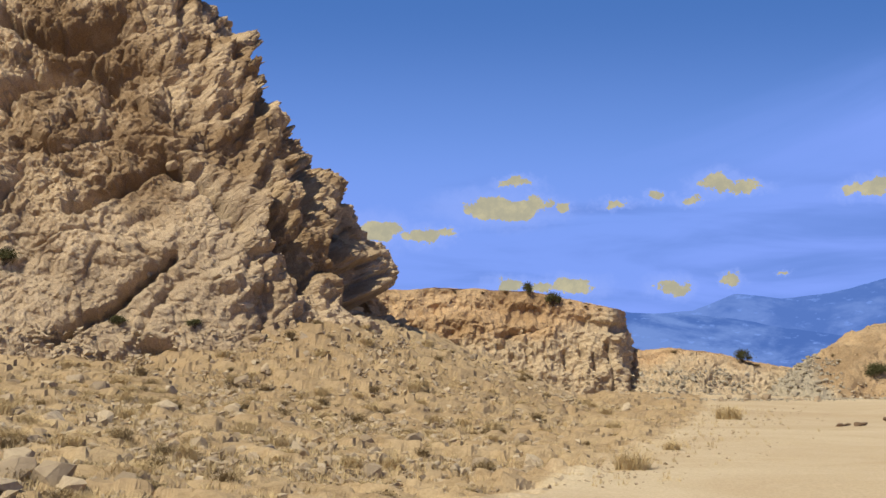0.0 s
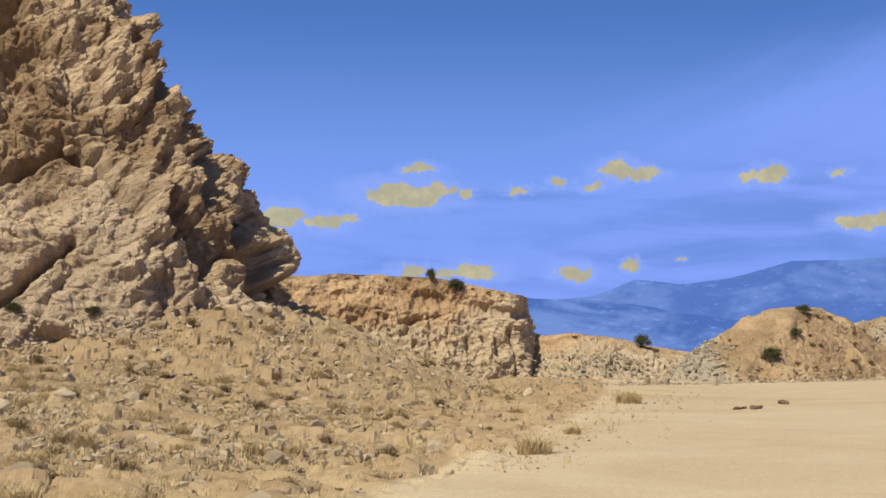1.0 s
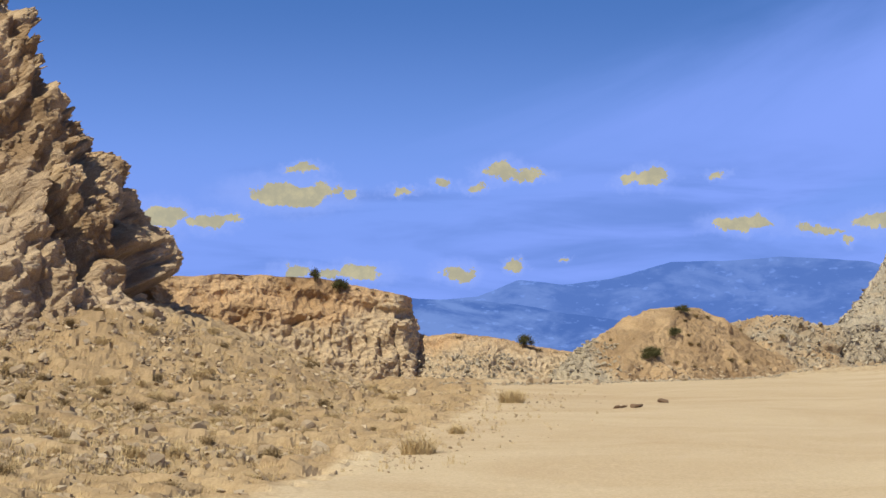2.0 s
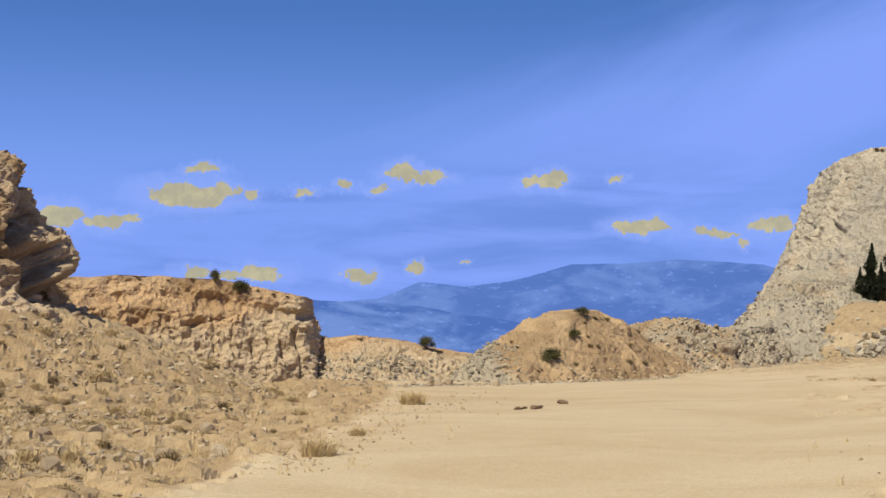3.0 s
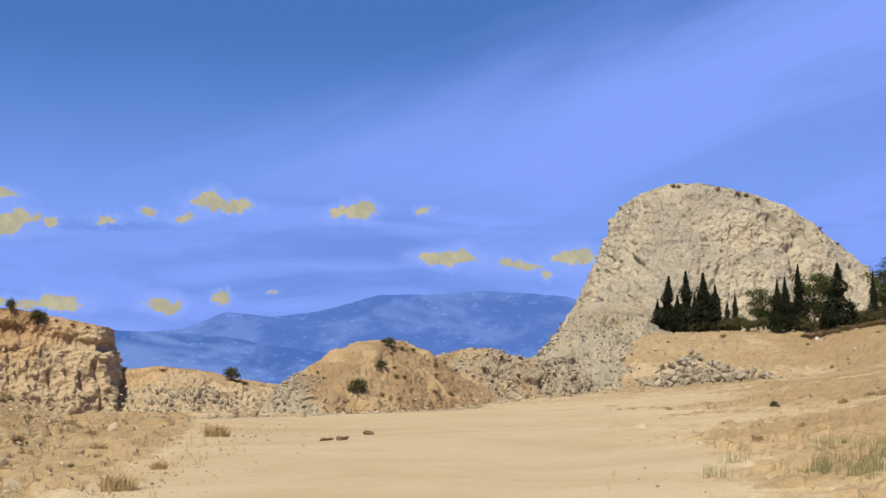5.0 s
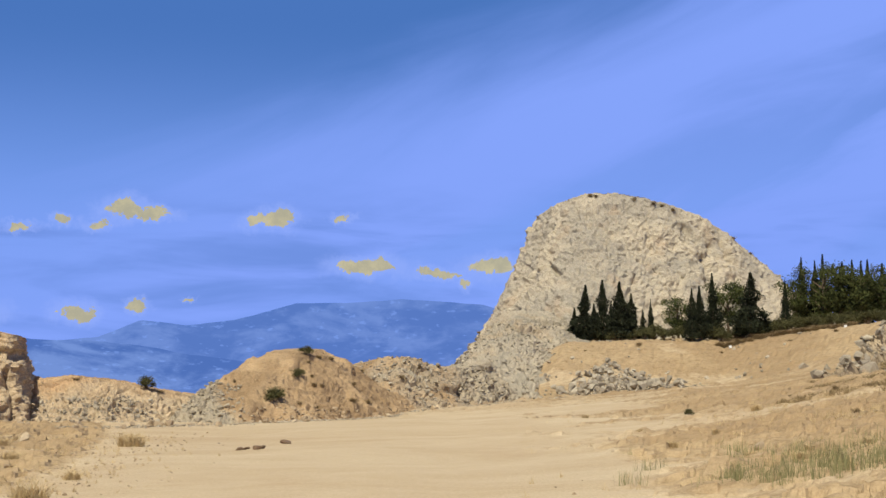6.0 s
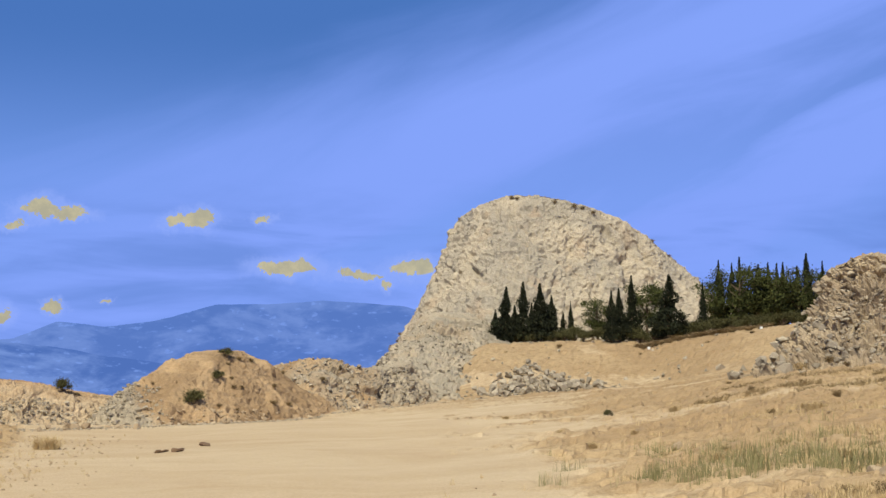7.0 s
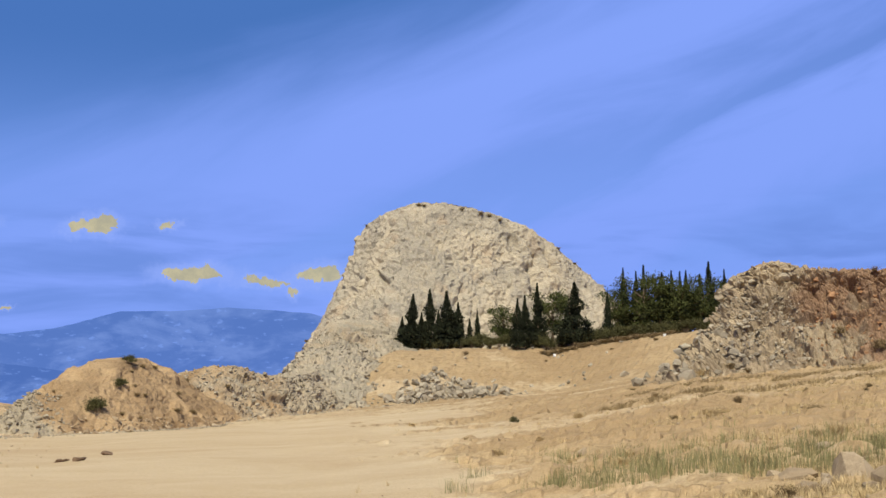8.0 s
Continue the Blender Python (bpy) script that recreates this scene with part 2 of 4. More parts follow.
def build_ground():
    az = np.concatenate([np.linspace(-180, -40, 50)[:-1], np.linspace(-40, 40, 620), np.linspace(40, 180, 50)[1:-1]])
    r = np.concatenate([[0.002, 2, 5, 8], np.geomspace(10, 130, 330), np.geomspace(133, 4900, 60)])
    A, Rr = np.meshgrid(np.radians(az), r)
    x, y = Rr * np.sin(A) + 0.3, Rr * np.cos(A) - 0.4
    z = ground_z(x, y)
    kind = ground_zone(x, y)
    p = np.stack([x, y, z], -1).reshape(-1, 3)
    rough = facets(p * 2.6, 3, 0.5).reshape(x.shape) * 0.19 + fbm(p * 0.8, 4, 8, 0.6).reshape(x.shape) * 0.11
    z = z + rough * np.clip(kind * 1.2, 0.04, 1) * step(Rr, 6, 12)
    me = grid_mesh("ground", np.stack([x, y, z], -1).reshape(-1, 3), len(r), len(az), wrap=True)
    corner = np.zeros(len(me.polygons) * 4, dtype=np.int32)
    me.loops.foreach_get("vertex_index", corner)
    me.polygons.foreach_set("use_smooth", kind.ravel()[corner].reshape(-1, 4).max(1) < 0.35)
    zone(me, "zone", kind.ravel())
    me.materials.append(GROUND)
    return tagged(new("ground", me), "pale sandy quarry floor with dry grass and gravel margins", "ground", kind="structure")


build_ground()


# ---- rock masses ----
def ray_radius(centre, plan, angles):
    """Distance from the centre to the outline of a plan, per direction."""
    out = np.full(len(angles), 1e9)
    dx, dy = np.sin(angles), np.cos(angles)
    for (x0, y0), (x1, y1) in zip(plan, plan[1:] + plan[:1]):
        ax, ay, bx, by = x0 - centre[0], y0 - centre[1], x1 - x0, y1 - y0
        den = dx * by - dy * bx
        den = np.where(np.abs(den) < 1e-9, 1e-9, den)
        t = (ax * by - ay * bx) / den
        u = (ax * dy - ay * dx) / den
        hit = (t > 0) & (u >= -1e-6) & (u <= 1 + 1e-6)
        out = np.where(hit & (t < out), t, out)
    return out


SURFACES, MASSES = {}, {}


def bearing(x, y, z):
    """Compass angle and rise of points as the eye at the origin has them."""
    return np.degrees(np.arctan2(x, y)), (z - EYE) / np.hypot(x, y)


def groove(x, y, z, line, width, depth):
    """Lift (minus: a cleft) along a line of (bearing, rise in percent) marks on a rock face; width in percent of rise."""
    az, rise = bearing(x, y, z)
    u, v = az * 1.745, rise * 100
    best = np.full(len(x), 99.0)
    for (a0, b0), (a1, b1) in zip(line, line[1:]):
        a0, a1 = a0 * 1.745, a1 * 1.745
        du, dv = a1 - a0, b1 - b0
        t = np.clip(((u - a0) * du + (v - b0) * dv) / (du * du + dv * dv + 1e-9), 0, 1)
        best = np.minimum(best, np.hypot(u - a0 - t * du, v - b0 - t * dv))
    wob = 0.5 * fbm(np.stack([u, v, 0 * u], 1) * 1.2, 3, 4)
    return depth * np.exp(-((best + wob * width) / width) ** 2)


def massif(name, centre, foot, crown, top, profile, mat, relief, zones=None, cols=500, rows=160, cap=50, sink=0.6, strata=(1, 1, 1), seed=1, focus=0.72, carve=None, joints=0.45, crest=0.5, edge=24.0, lumps=(), calm=None, **tags):
    """A solid mass of rock between the outline of its foot and that of its crown, with a broken surface.
    relief: rows of (block size, amplitude, tilt), from large to small."""
    s = np.arange(cols) / cols
    a0 = math.atan2(centre[0], centre[1])
    ang = a0 + 2 * math.pi * (s + focus / (2 * math.pi) * np.sin(2 * math.pi * s))
    rb, rt = ray_radius(centre, foot, ang), ray_radius(centre, crown, ang)
    for _ in range(cols // 30):
        rb = (np.roll(rb, 1) + 2 * rb + np.roll(rb, -1)) / 4
        rt = (np.roll(rt, 1) + 2 * rt + np.roll(rt, -1)) / 4
    d = np.stack([np.sin(ang), np.cos(ang)], 1)
    c = np.array(centre)
    pb, pt = c + d * rb[:, None], c + d * rt[:, None]
    zb, zt = ground_z(pb[:, 0], pb[:, 1]) - sink, top(pt[:, 0], pt[:, 1])
    layers = []
    for h in np.linspace(0, 1, rows):
        g = np.interp(h, [q[0] for q in profile], [q[1] for q in profile])
        xy = pb + (pt - pb) * g
        layers.append(np.concatenate([xy, (zb + (zt - zb) * h)[:, None]], 1))
    for k in np.linspace(0, 1, cap + 1)[1:]:
        xy = c + (pt - c) * (1 - k * 0.995)
        layers.append(np.concatenate([xy, top(xy[:, 0], xy[:, 1])[:, None]], 1))
    v = np.stack(layers)
    du = np.roll(v, -1, 1) - np.roll(v, 1, 1)
    dv = np.gradient(v, axis=0)
    n = np.cross(du, dv)
    n /= np.linalg.norm(n, axis=2, keepdims=True) + 1e-9
    if (n[rows // 2, :, :2] * d).sum() < 0:
        n = -n
    p = v.reshape(-1, 3)
    lift = np.zeros(len(p))
    lo = fbm(p * 0.5, 3, seed + 50)
    for k, (size, amp, tilt) in enumerate(relief):
        q = p / size * np.array(strata) + 0.45 * np.stack([fbm(p / size * 1.3, 2, seed + 60 + k), fbm(p / size * 1.3, 2, seed + 70 + k), fbm(p / size * 1.3, 2, seed + 80 + k)], 1)
        lift += amp * facets(q, seed + 10 * k, tilt, edge, joints)
    small = relief[-1][0]
    lift += relief[-1][1] * 0.5 * fbm(p / small * 2.0, 3, seed + 90)
    for k, (size, amp) in enumerate(lumps):
        lift += amp * (0.6 - 2 * np.abs(fbm(p / size + 5.1 * k, 4, seed + 130 + k, 0.6)))
    if calm:
        lift = lift * calm(p[:, 0], p[:, 1], p[:, 2])
    if carve:
        lift = lift + carve(p[:, 0], p[:, 1], p[:, 2])
    fade = np.concatenate([np.interp(np.linspace(0, 1, rows), [0, 0.85, 1], [1, 1, crest]), np.linspace(crest, 0.3 * crest, cap)])
    v = v + n * (lift.reshape(v.shape[:2]) * fade[:, None])[:, :, None]
    me = grid_mesh(name, v.reshape(-1, 3), v.shape[0], cols, wrap=True)
    w = v.reshape(-1, 3)
    zone(me, "zone", np.clip(zones(w[:, 0], w[:, 1], w[:, 2], lo), 0, 1) if zones else np.zeros(len(w)))
    me.materials.append(mat)
    SURFACES[name] = w
    MASSES[name] = tagged(new(name, me), **tags)
    return MASSES[name]


def scarp(x, y, z, line, width, depth):
    """A wall that faces right along a line that runs down a rock face: a buttress on one hand, a recess on the other."""
    az, rise = bearing(x, y, z)
    u, v = az * 1.745, rise * 100
    wob = fbm(np.stack([u, v, 0 * u], 1) * 0.9, 4, 14) * width
    best, side = np.full(len(x), 99.0), np.zeros(len(x))
    for (a0, b0), (a1, b1) in zip(line, line[1:]):
        a0, a1 = a0 * 1.745, a1 * 1.745
        du, dv = a1 - a0, b1 - b0
        t = np.clip(((u - a0) * du + (v - b0) * dv) / (du * du + dv * dv + 1e-9), 0, 1)
        off = np.hypot(u - a0 - t * du, v - b0 - t * dv)
        hand = np.sign(du * (v - b0) - dv * (u - a0))
        side = np.where(off < best, hand, side)
        best = np.minimum(best, off)
    s = best * side + 0.8 * wob
    return depth * np.where(s < 0, 0.28 * np.exp(-(s / (2.6 * width)) ** 2), -np.exp(-(s / (1.7 * width)) ** 2) * step(s, 0, 0.3 * width) + 0.28 * step(s, 0.3 * width, 0))


def crag_calm(x, y, z):
    """The pale slab low on the crag is smoother than the rest."""
    az, rise = bearing(x, y, z)
    wob = fbm(np.stack([x, y, z], 1) * 0.25, 3, 24)
    return 1 - 0.4 * step(100 * rise + 3 * wob, 13, 8) * step(az + 2 * wob, -22, -26)


def crag_clefts(x, y, z):
    out = scarp(x, y, z, [(-26.3, 25.5), (-25.6, 23.0), (-24.9, 21.0), (-24.3, 18.5)], 0.8, 2.3)
    out += scarp(x, y, z, [(-23.6, 20.0), (-23.3, 18.0), (-22.7, 15.5), (-22.1, 13.0)], 1.1, 3.2)
    out += scarp(x, y, z, [(-23.6, 12.0), (-23.2, 9.5), (-22.6, 7.5), (-22.0, 5.8)], 0.75, 1.9)
    out += scarp(x, y, z, [(-20.9, 17.0), (-20.4, 14.5), (-20.0, 12.0)], 0.5, 1.4)
    out += groove(x, y, z, [(-19.6, 9.0), (-19.3, 6.8), (-18.7, 5.2)], 0.5, -1.8)
    out += groove(x, y, z, [(-19.0, 6.2), (-18.7, 4.6), (-17.6, 3.6), (-16.9, 2.6)], 0.65, -2.6)
    out += groove(x, y, z, [(-33.6, 23.5), (-31.5, 22.5), (-29.5, 23.0)], 0.7, -1.30)
    out += groove(x, y, z, [(-33.6, 18.2), (-31.8, 20.0), (-30.2, 20.6), (-29.4, 19.5)], 0.5, -1.01)
    out += groove(x, y, z, [(-31.0, 10.0), (-29.0, 12.0), (-27.2, 13.9), (-25.6, 12.8), (-24.0, 9.5)], 0.4, -0.87)
    out += groove(x, y, z, [(-31.5, 1.0), (-29.5, 2.8), (-28.0, 5.0), (-26.8, 7.0)], 0.35, -0.72)
    out += groove(x, y, z, [(-28.0, 0.5), (-26.5, 0.0)], 0.5, -0.72)
    out += groove(x, y, z, [(-21.4, 3.0), (-20.2, 0.0), (-19.5, -1.8)], 0.4, -0.65)
    out += groove(x, y, z, [(-18.3, 7.0), (-18.0, 5.8)], 1.2, 0.6)
    out += groove(x, y, z, [(-23.2, 10.4), (-23.1, 9.8)], 0.6, 0.5)
    out += groove(x, y, z, [(-24.2, 5.0), (-24.0, 4.4)], 0.7, 0.4)
    return out


def build_crag():
    centre = (-30.0, 46.0)
    foot = [pol(-16.5, 40.0), pol(-18.0, 38.8), pol(-20.0, 38.0), pol(-24, 36.5), pol(-33, 37), pol(-50, 42), (-50, 34), (-50, 62), (-22, 62), (-14.6, 50)]
    crown = [(-21.4, 41.2), (-21.9, 39.2), (-23.8, 38.2), (-28, 37.6), (-34, 38), (-42, 42), (-42, 57), (-27, 55), (-22.6, 47)]
    return massif("rock_crag", centre, foot, crown, lambda x, y: 15.6 + 0.12 * (-21.1 - x), [(0, 0), (0.12, 0.13), (0.27, 0.23), (0.45, 0.40), (0.7, 0.67), (1, 1)], CRAG,
                  [(4.2, 0.55, 0.35), (1.6, 0.24, 0.5), (0.62, 0.11, 0.6), (0.26, 0.05, 0.7)],
                  zones=lambda x, y, z, n: step(z + 2.2 * n, 8.0, 2.0) * 0.45 + 0.5 * (1 - crag_calm(x, y, z)), cols=900, rows=480, cap=12, strata=(1.0, 1.0, 1.25), seed=3, carve=crag_clefts, joints=0.55, edge=11.0, focus=0.8, calm=crag_calm,
                  lumps=((3.0, 0.24), (0.9, 0.11), (0.35, 0.04)), label="brown fractured rock crag with deep dark clefts above a talus slope", category="rock")


def build_cliff():
    centre = pol(-13.5, 80)
    foot = [pol(-19, 58), pol(-14, 58.5), pol(-10, 59.5), pol(-8.0, 60.5), pol(-7.6, 64), pol(-8.0, 96), pol(-20, 96)]
    crown = [pol(-19, 61), pol(-14, 62), pol(-10.5, 62.5), pol(-8.6, 62.5), pol(-8.2, 66), pol(-8.6, 94), pol(-20, 94)]

    def top(x, y):
        az = np.degrees(np.arctan2(x, y))
        return 1.7 + 62.5 * np.interp(az, [-17, -16, -12, -8.6], [0.0455, 0.048, 0.0460, 0.034]) + 0 * x

    def carve(x, y, z):
        out = groove(x, y, z, [(-11.2, 2.6), (-10.4, 2.4), (-9.4, 2.3), (-8.5, 1.9)], 0.22, -0.5)
        out += groove(x, y, z, [(-13.4, 1.4), (-12.0, 1.9), (-11.2, 2.4)], 0.2, -0.3)
        out += groove(x, y, z, [(-8.9, 0.8), (-8.6, -0.8), (-8.5, -2.0)], 0.2, -0.35)
        for a, b in ((-10.6, -0.2), (-10.0, 0.4), (-11.4, -0.6), (-9.5, -0.4), (-12.2, 0.1)):
            out += groove(x, y, z, [(a, b + 0.5), (a + 0.15, b - 0.5)], 0.16, -0.3)
        return out

    return massif("quarry_cliff", centre, foot, crown, top, [(0, 0), (0.25, 0.35), (0.6, 0.6), (0.72, 0.66), (0.82, 0.92), (1, 1)], CLIFF,
                  [(2.6, 0.24, 0.5), (0.9, 0.14, 0.7), (0.36, 0.07, 0.7)], zones=lambda x, y, z, n: step(z + 0.7 * n - 0.28 * (x + 13), 3.1, 2.1) * 0.85,
                  cols=700, rows=170, cap=30, strata=(1.15, 1.15, 0.75), seed=21, crest=0.15, joints=0.2, edge=12.0, lumps=((1.6, 0.18), (0.55, 0.08)), carve=carve, label="ochre quarry cliff with a dark overhanging upper ledge", category="cliff")


def build_low_ridge():
    centre = pol(-4.6, 72)
    foot = [pol(-9.5, 60), pol(-6, 58.5), pol(-2.5, 59), pol(-0.5, 62), pol(0.5, 78), pol(-5, 86), pol(-10, 80)]
    crown = [pol(-9, 66), pol(-6.2, 64.5), pol(-3.4, 65), pol(-1.8, 66), pol(-1.2, 75), pol(-5, 80), pol(-9, 76)]

    def top(x, y):
        az = np.degrees(np.arctan2(x, y))
        return 1.7 + 66 * np.interp(az, [-8.2, -7.5, -6.4, -4.8, -2.5, -1.2], [0.007, 0.003, 0.0055, 0.003, -0.006, -0.010])

    return massif("low_ridge", centre, foot, crown, top, [(0, 0), (0.3, 0.5), (0.8, 0.85), (1, 1)], CLIFF,
                  [(2.0, 0.26, 0.7), (0.8, 0.16, 0.8), (0.3, 0.07, 0.8)], zones=lambda x, y, z, n: step(z + 0.5 * n, 1.6, 0.8),
                  cols=420, rows=80, cap=24, seed=31, edge=16.0, strata=(1.2, 1.2, 0.7), lumps=((1.2, 0.10),),  label="low ochre earth ridge with a pale scree apron", category="ridge")


def build_mound():
    centre = pol(2.8, 72)
    foot = [pol(-3.4, 60), pol(0, 58.5), pol(3, 61), pol(6, 66), pol(8, 74), pol(6, 84), pol(0, 82), pol(-3, 74)]
    crown = [pol(1.6, 69), pol(2.6, 68.5), pol(3.4, 69), pol(3.8, 71.5), pol(3.2, 74), pol(2.2, 74)]
    return massif("earth_mound", centre, foot, crown, lambda x, y: 3.4 - 0.06 * np.abs(x - 3.1), [(0, 0), (0.25, 0.2), (0.6, 0.52), (0.85, 0.75), (1, 1)], EARTH,
                  [(2.6, 0.28, 0.6), (0.8, 0.10, 0.7), (0.25, 0.04, 0.8)], zones=lambda x, y, z, n: step(x + 0.5 * n + 0.5 * z, 0.3, -0.6),
                  cols=420, rows=90, cap=20, seed=41, joints=0.15, edge=14.0, lumps=((1.5, 0.12),), label="rounded orange earth mound dotted with dry shrubs", category="mound")


def build_rubble_ridge():
    centre = pol(7.4, 92)
    foot = [pol(3.5, 74), pol(6, 71), pol(9, 79), pol(11.5, 88), pol(12, 100), pol(6, 106), pol(2, 96)]
    crown = [pol(3.8, 85), pol(6, 84), pol(9, 86), pol(10.5, 91), pol(10, 97), pol(6, 98), pol(3.4, 94)]
    return massif("rubble_ridge", centre, foot, crown, lambda x, y: 2.9 + 0.25 * np.sin(x * 0.8), [(0, 0), (0.5, 0.5), (1, 1)], EARTH,
                  [(2.0, 0.4, 0.8), (0.7, 0.2, 0.9), (0.28, 0.08, 0.9)], zones=lambda x, y, z, n: 0.55 + 0.6 * n + 0.12 * (x - 11),
                  cols=420, rows=90, cap=20, seed=51, joints=0.2, label="long ridge of grey and brown quarry rubble", category="ridge")


def build_dome():
    centre = pol(15.8, 152)
    foot = [pol(8.3, 140), pol(9.6, 126), pol(12, 121), pol(15, 122), pol(18, 131), pol(22, 138), pol(26.2, 148), pol(26.2, 172), pol(16, 186), pol(9, 174), pol(8.1, 158)]
    crown = [pol(12.5, 147), pol(14, 142), pol(17, 142), pol(20.2, 146), pol(20.4, 160), pol(15, 165), pol(12.3, 158)]

    def top(x, y):
        az = np.degrees(np.arctan2(x, y))
        return 1.7 + 146 * np.interp(az, [12, 12.6, 14.7, 16.5, 18.5, 20.2], [0.116, 0.122, 0.1345, 0.1315, 0.121, 0.106])

    def carve(x, y, z):
        out = groove(x, y, z, [(17.2, 10.6), (17.1, 9.6)], 0.4, -0.5)
        out += groove(x, y, z, [(19.3, 9.0), (19.5, 7.6), (19.6, 6.2)], 0.25, -0.9)
        out += groove(x, y, z, [(12.9, 8.6), (13.3, 7.9)], 0.16, -0.7)
        out += groove(x, y, z, [(18.6, 11.2), (19.0, 10.0)], 0.2, -0.6)
        out += groove(x, y, z, [(20.0, 10.0), (20.4, 8.6)], 0.2, -0.6)
        return out

    return massif("limestone_dome", centre, foot, crown, top, [(0, 0), (0.1, 0.2), (0.3, 0.42), (0.6, 0.70), (0.85, 0.89), (1, 1)], LIMESTONE,
                  [(7.0, 0.55, 0.4), (2.4, 0.30, 0.7), (1.0, 0.20, 0.8), (0.45, 0.10, 0.8)], zones=lambda x, y, z, n: step(n, 0.35, 0.9) * 0.6,
                  cols=620, rows=260, cap=40, strata=(1.15, 1.15, 0.65), seed=65, carve=carve, joints=0.10, edge=13.0, lumps=((4.0, 0.28), (1.3, 0.16)), label="tall pale limestone dome with a steep quarried face", category="rock")


def build_scree_fan():
    centre = pol(12.0, 129)
    foot = [pol(6.9, 92), pol(8.4, 86), pol(10.5, 88), pol(13, 94), pol(14.6, 108), pol(15, 126), pol(14.5, 138), pol(11, 142), pol(8.4, 136), pol(6.9, 110)]
    crown = [pol(11.0, 127), pol(11.8, 125), pol(12.8, 126), pol(13.2, 130), pol(12.4, 133), pol(11.2, 132)]
    return massif("scree_fan", centre, foot, crown, lambda x, y: 8.2 + 0 * x, [(0, 0), (0.3, 0.36), (0.7, 0.72), (1, 1)], SCREE,
                  [(3.0, 0.4, 0.7), (1.0, 0.22, 0.8), (0.4, 0.12, 0.8)], zones=lambda x, y, z, n: step(n, 0.3, 0.8) * 0.5,
                  cols=420, rows=120, cap=16, seed=66, joints=0.3, crest=0.4, label="grey fan of loose scree below the limestone dome", category="scree")


def build_outcrop():
    centre = pol(31.5, 76)
    foot = [pol(22.6, 64), pol(25.5, 60), pol(29, 60), pol(33, 58), pol(39, 60), pol(42, 76), pol(36, 94), pol(28, 92), pol(24.4, 80)]
    crown = [pol(27.4, 71), pol(28.6, 69), pol(31, 69), pol(34, 68), pol(38, 69), pol(39, 80), pol(34, 86), pol(28.4, 82)]

    def top(x, y):
        az = np.degrees(np.arctan2(x, y))
        return 1.7 + 69 * np.interp(az, [27, 28.4, 29.2, 31, 34, 40], [0.078, 0.087, 0.088, 0.082, 0.081, 0.08])

    def carve(x, y, z):
        out = groove(x, y, z, [(30.6, 7.5), (31.4, 7.7), (32.0, 7.3)], 0.35, -0.8)
        out += groove(x, y, z, [(28.2, 8.0), (28.1, 6.8)], 0.16, -0.6)
        out += groove(x, y, z, [(26.3, 5.6), (27.4, 6.6), (28.0, 6.6)], 0.2, -0.5)
        out += groove(x, y, z, [(32.4, 6.0), (33.0, 4.8)], 0.25, -0.4)
        return out

    return massif("rock_outcrop", centre, foot, crown, top, [(0, 0), (0.2, 0.4), (0.5, 0.72), (0.8, 0.92), (1, 1)], OUTCROP,
                  [(2.2, 0.45, 0.7), (0.9, 0.32, 0.9), (0.38, 0.17, 0.9), (0.18, 0.06, 0.8)],
                  zones=lambda x, y, z, n: step(np.degrees(np.arctan2(x, y)) + 2.2 * n + 0.5 * (z - 4), 30.5, 32.6), cols=620, rows=220, cap=30, strata=(1, 1, 1.3), seed=71, edge=18.0, lumps=((1.4, 0.22), (0.5, 0.12)),
                  carve=carve, label="grey broken rock outcrop with rust-red earth face", category="rock")


def painted_haze_material(name, deep, pale):
    """Distant slopes with the blue haze of kilometres of air painted in as emitted colour."""
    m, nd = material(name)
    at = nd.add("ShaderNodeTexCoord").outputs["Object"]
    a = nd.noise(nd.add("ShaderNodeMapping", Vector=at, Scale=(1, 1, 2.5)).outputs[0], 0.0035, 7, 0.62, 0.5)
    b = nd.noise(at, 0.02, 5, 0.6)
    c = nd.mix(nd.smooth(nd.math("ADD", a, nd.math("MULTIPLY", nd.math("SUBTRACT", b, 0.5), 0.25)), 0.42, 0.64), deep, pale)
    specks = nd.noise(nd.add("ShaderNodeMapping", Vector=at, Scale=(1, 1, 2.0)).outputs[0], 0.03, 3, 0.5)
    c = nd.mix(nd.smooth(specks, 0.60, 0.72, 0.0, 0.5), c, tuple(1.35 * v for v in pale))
    # emission only: the slopes themselves glow to stand in for haze
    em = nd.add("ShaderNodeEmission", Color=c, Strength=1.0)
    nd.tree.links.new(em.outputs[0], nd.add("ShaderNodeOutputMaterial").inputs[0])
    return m


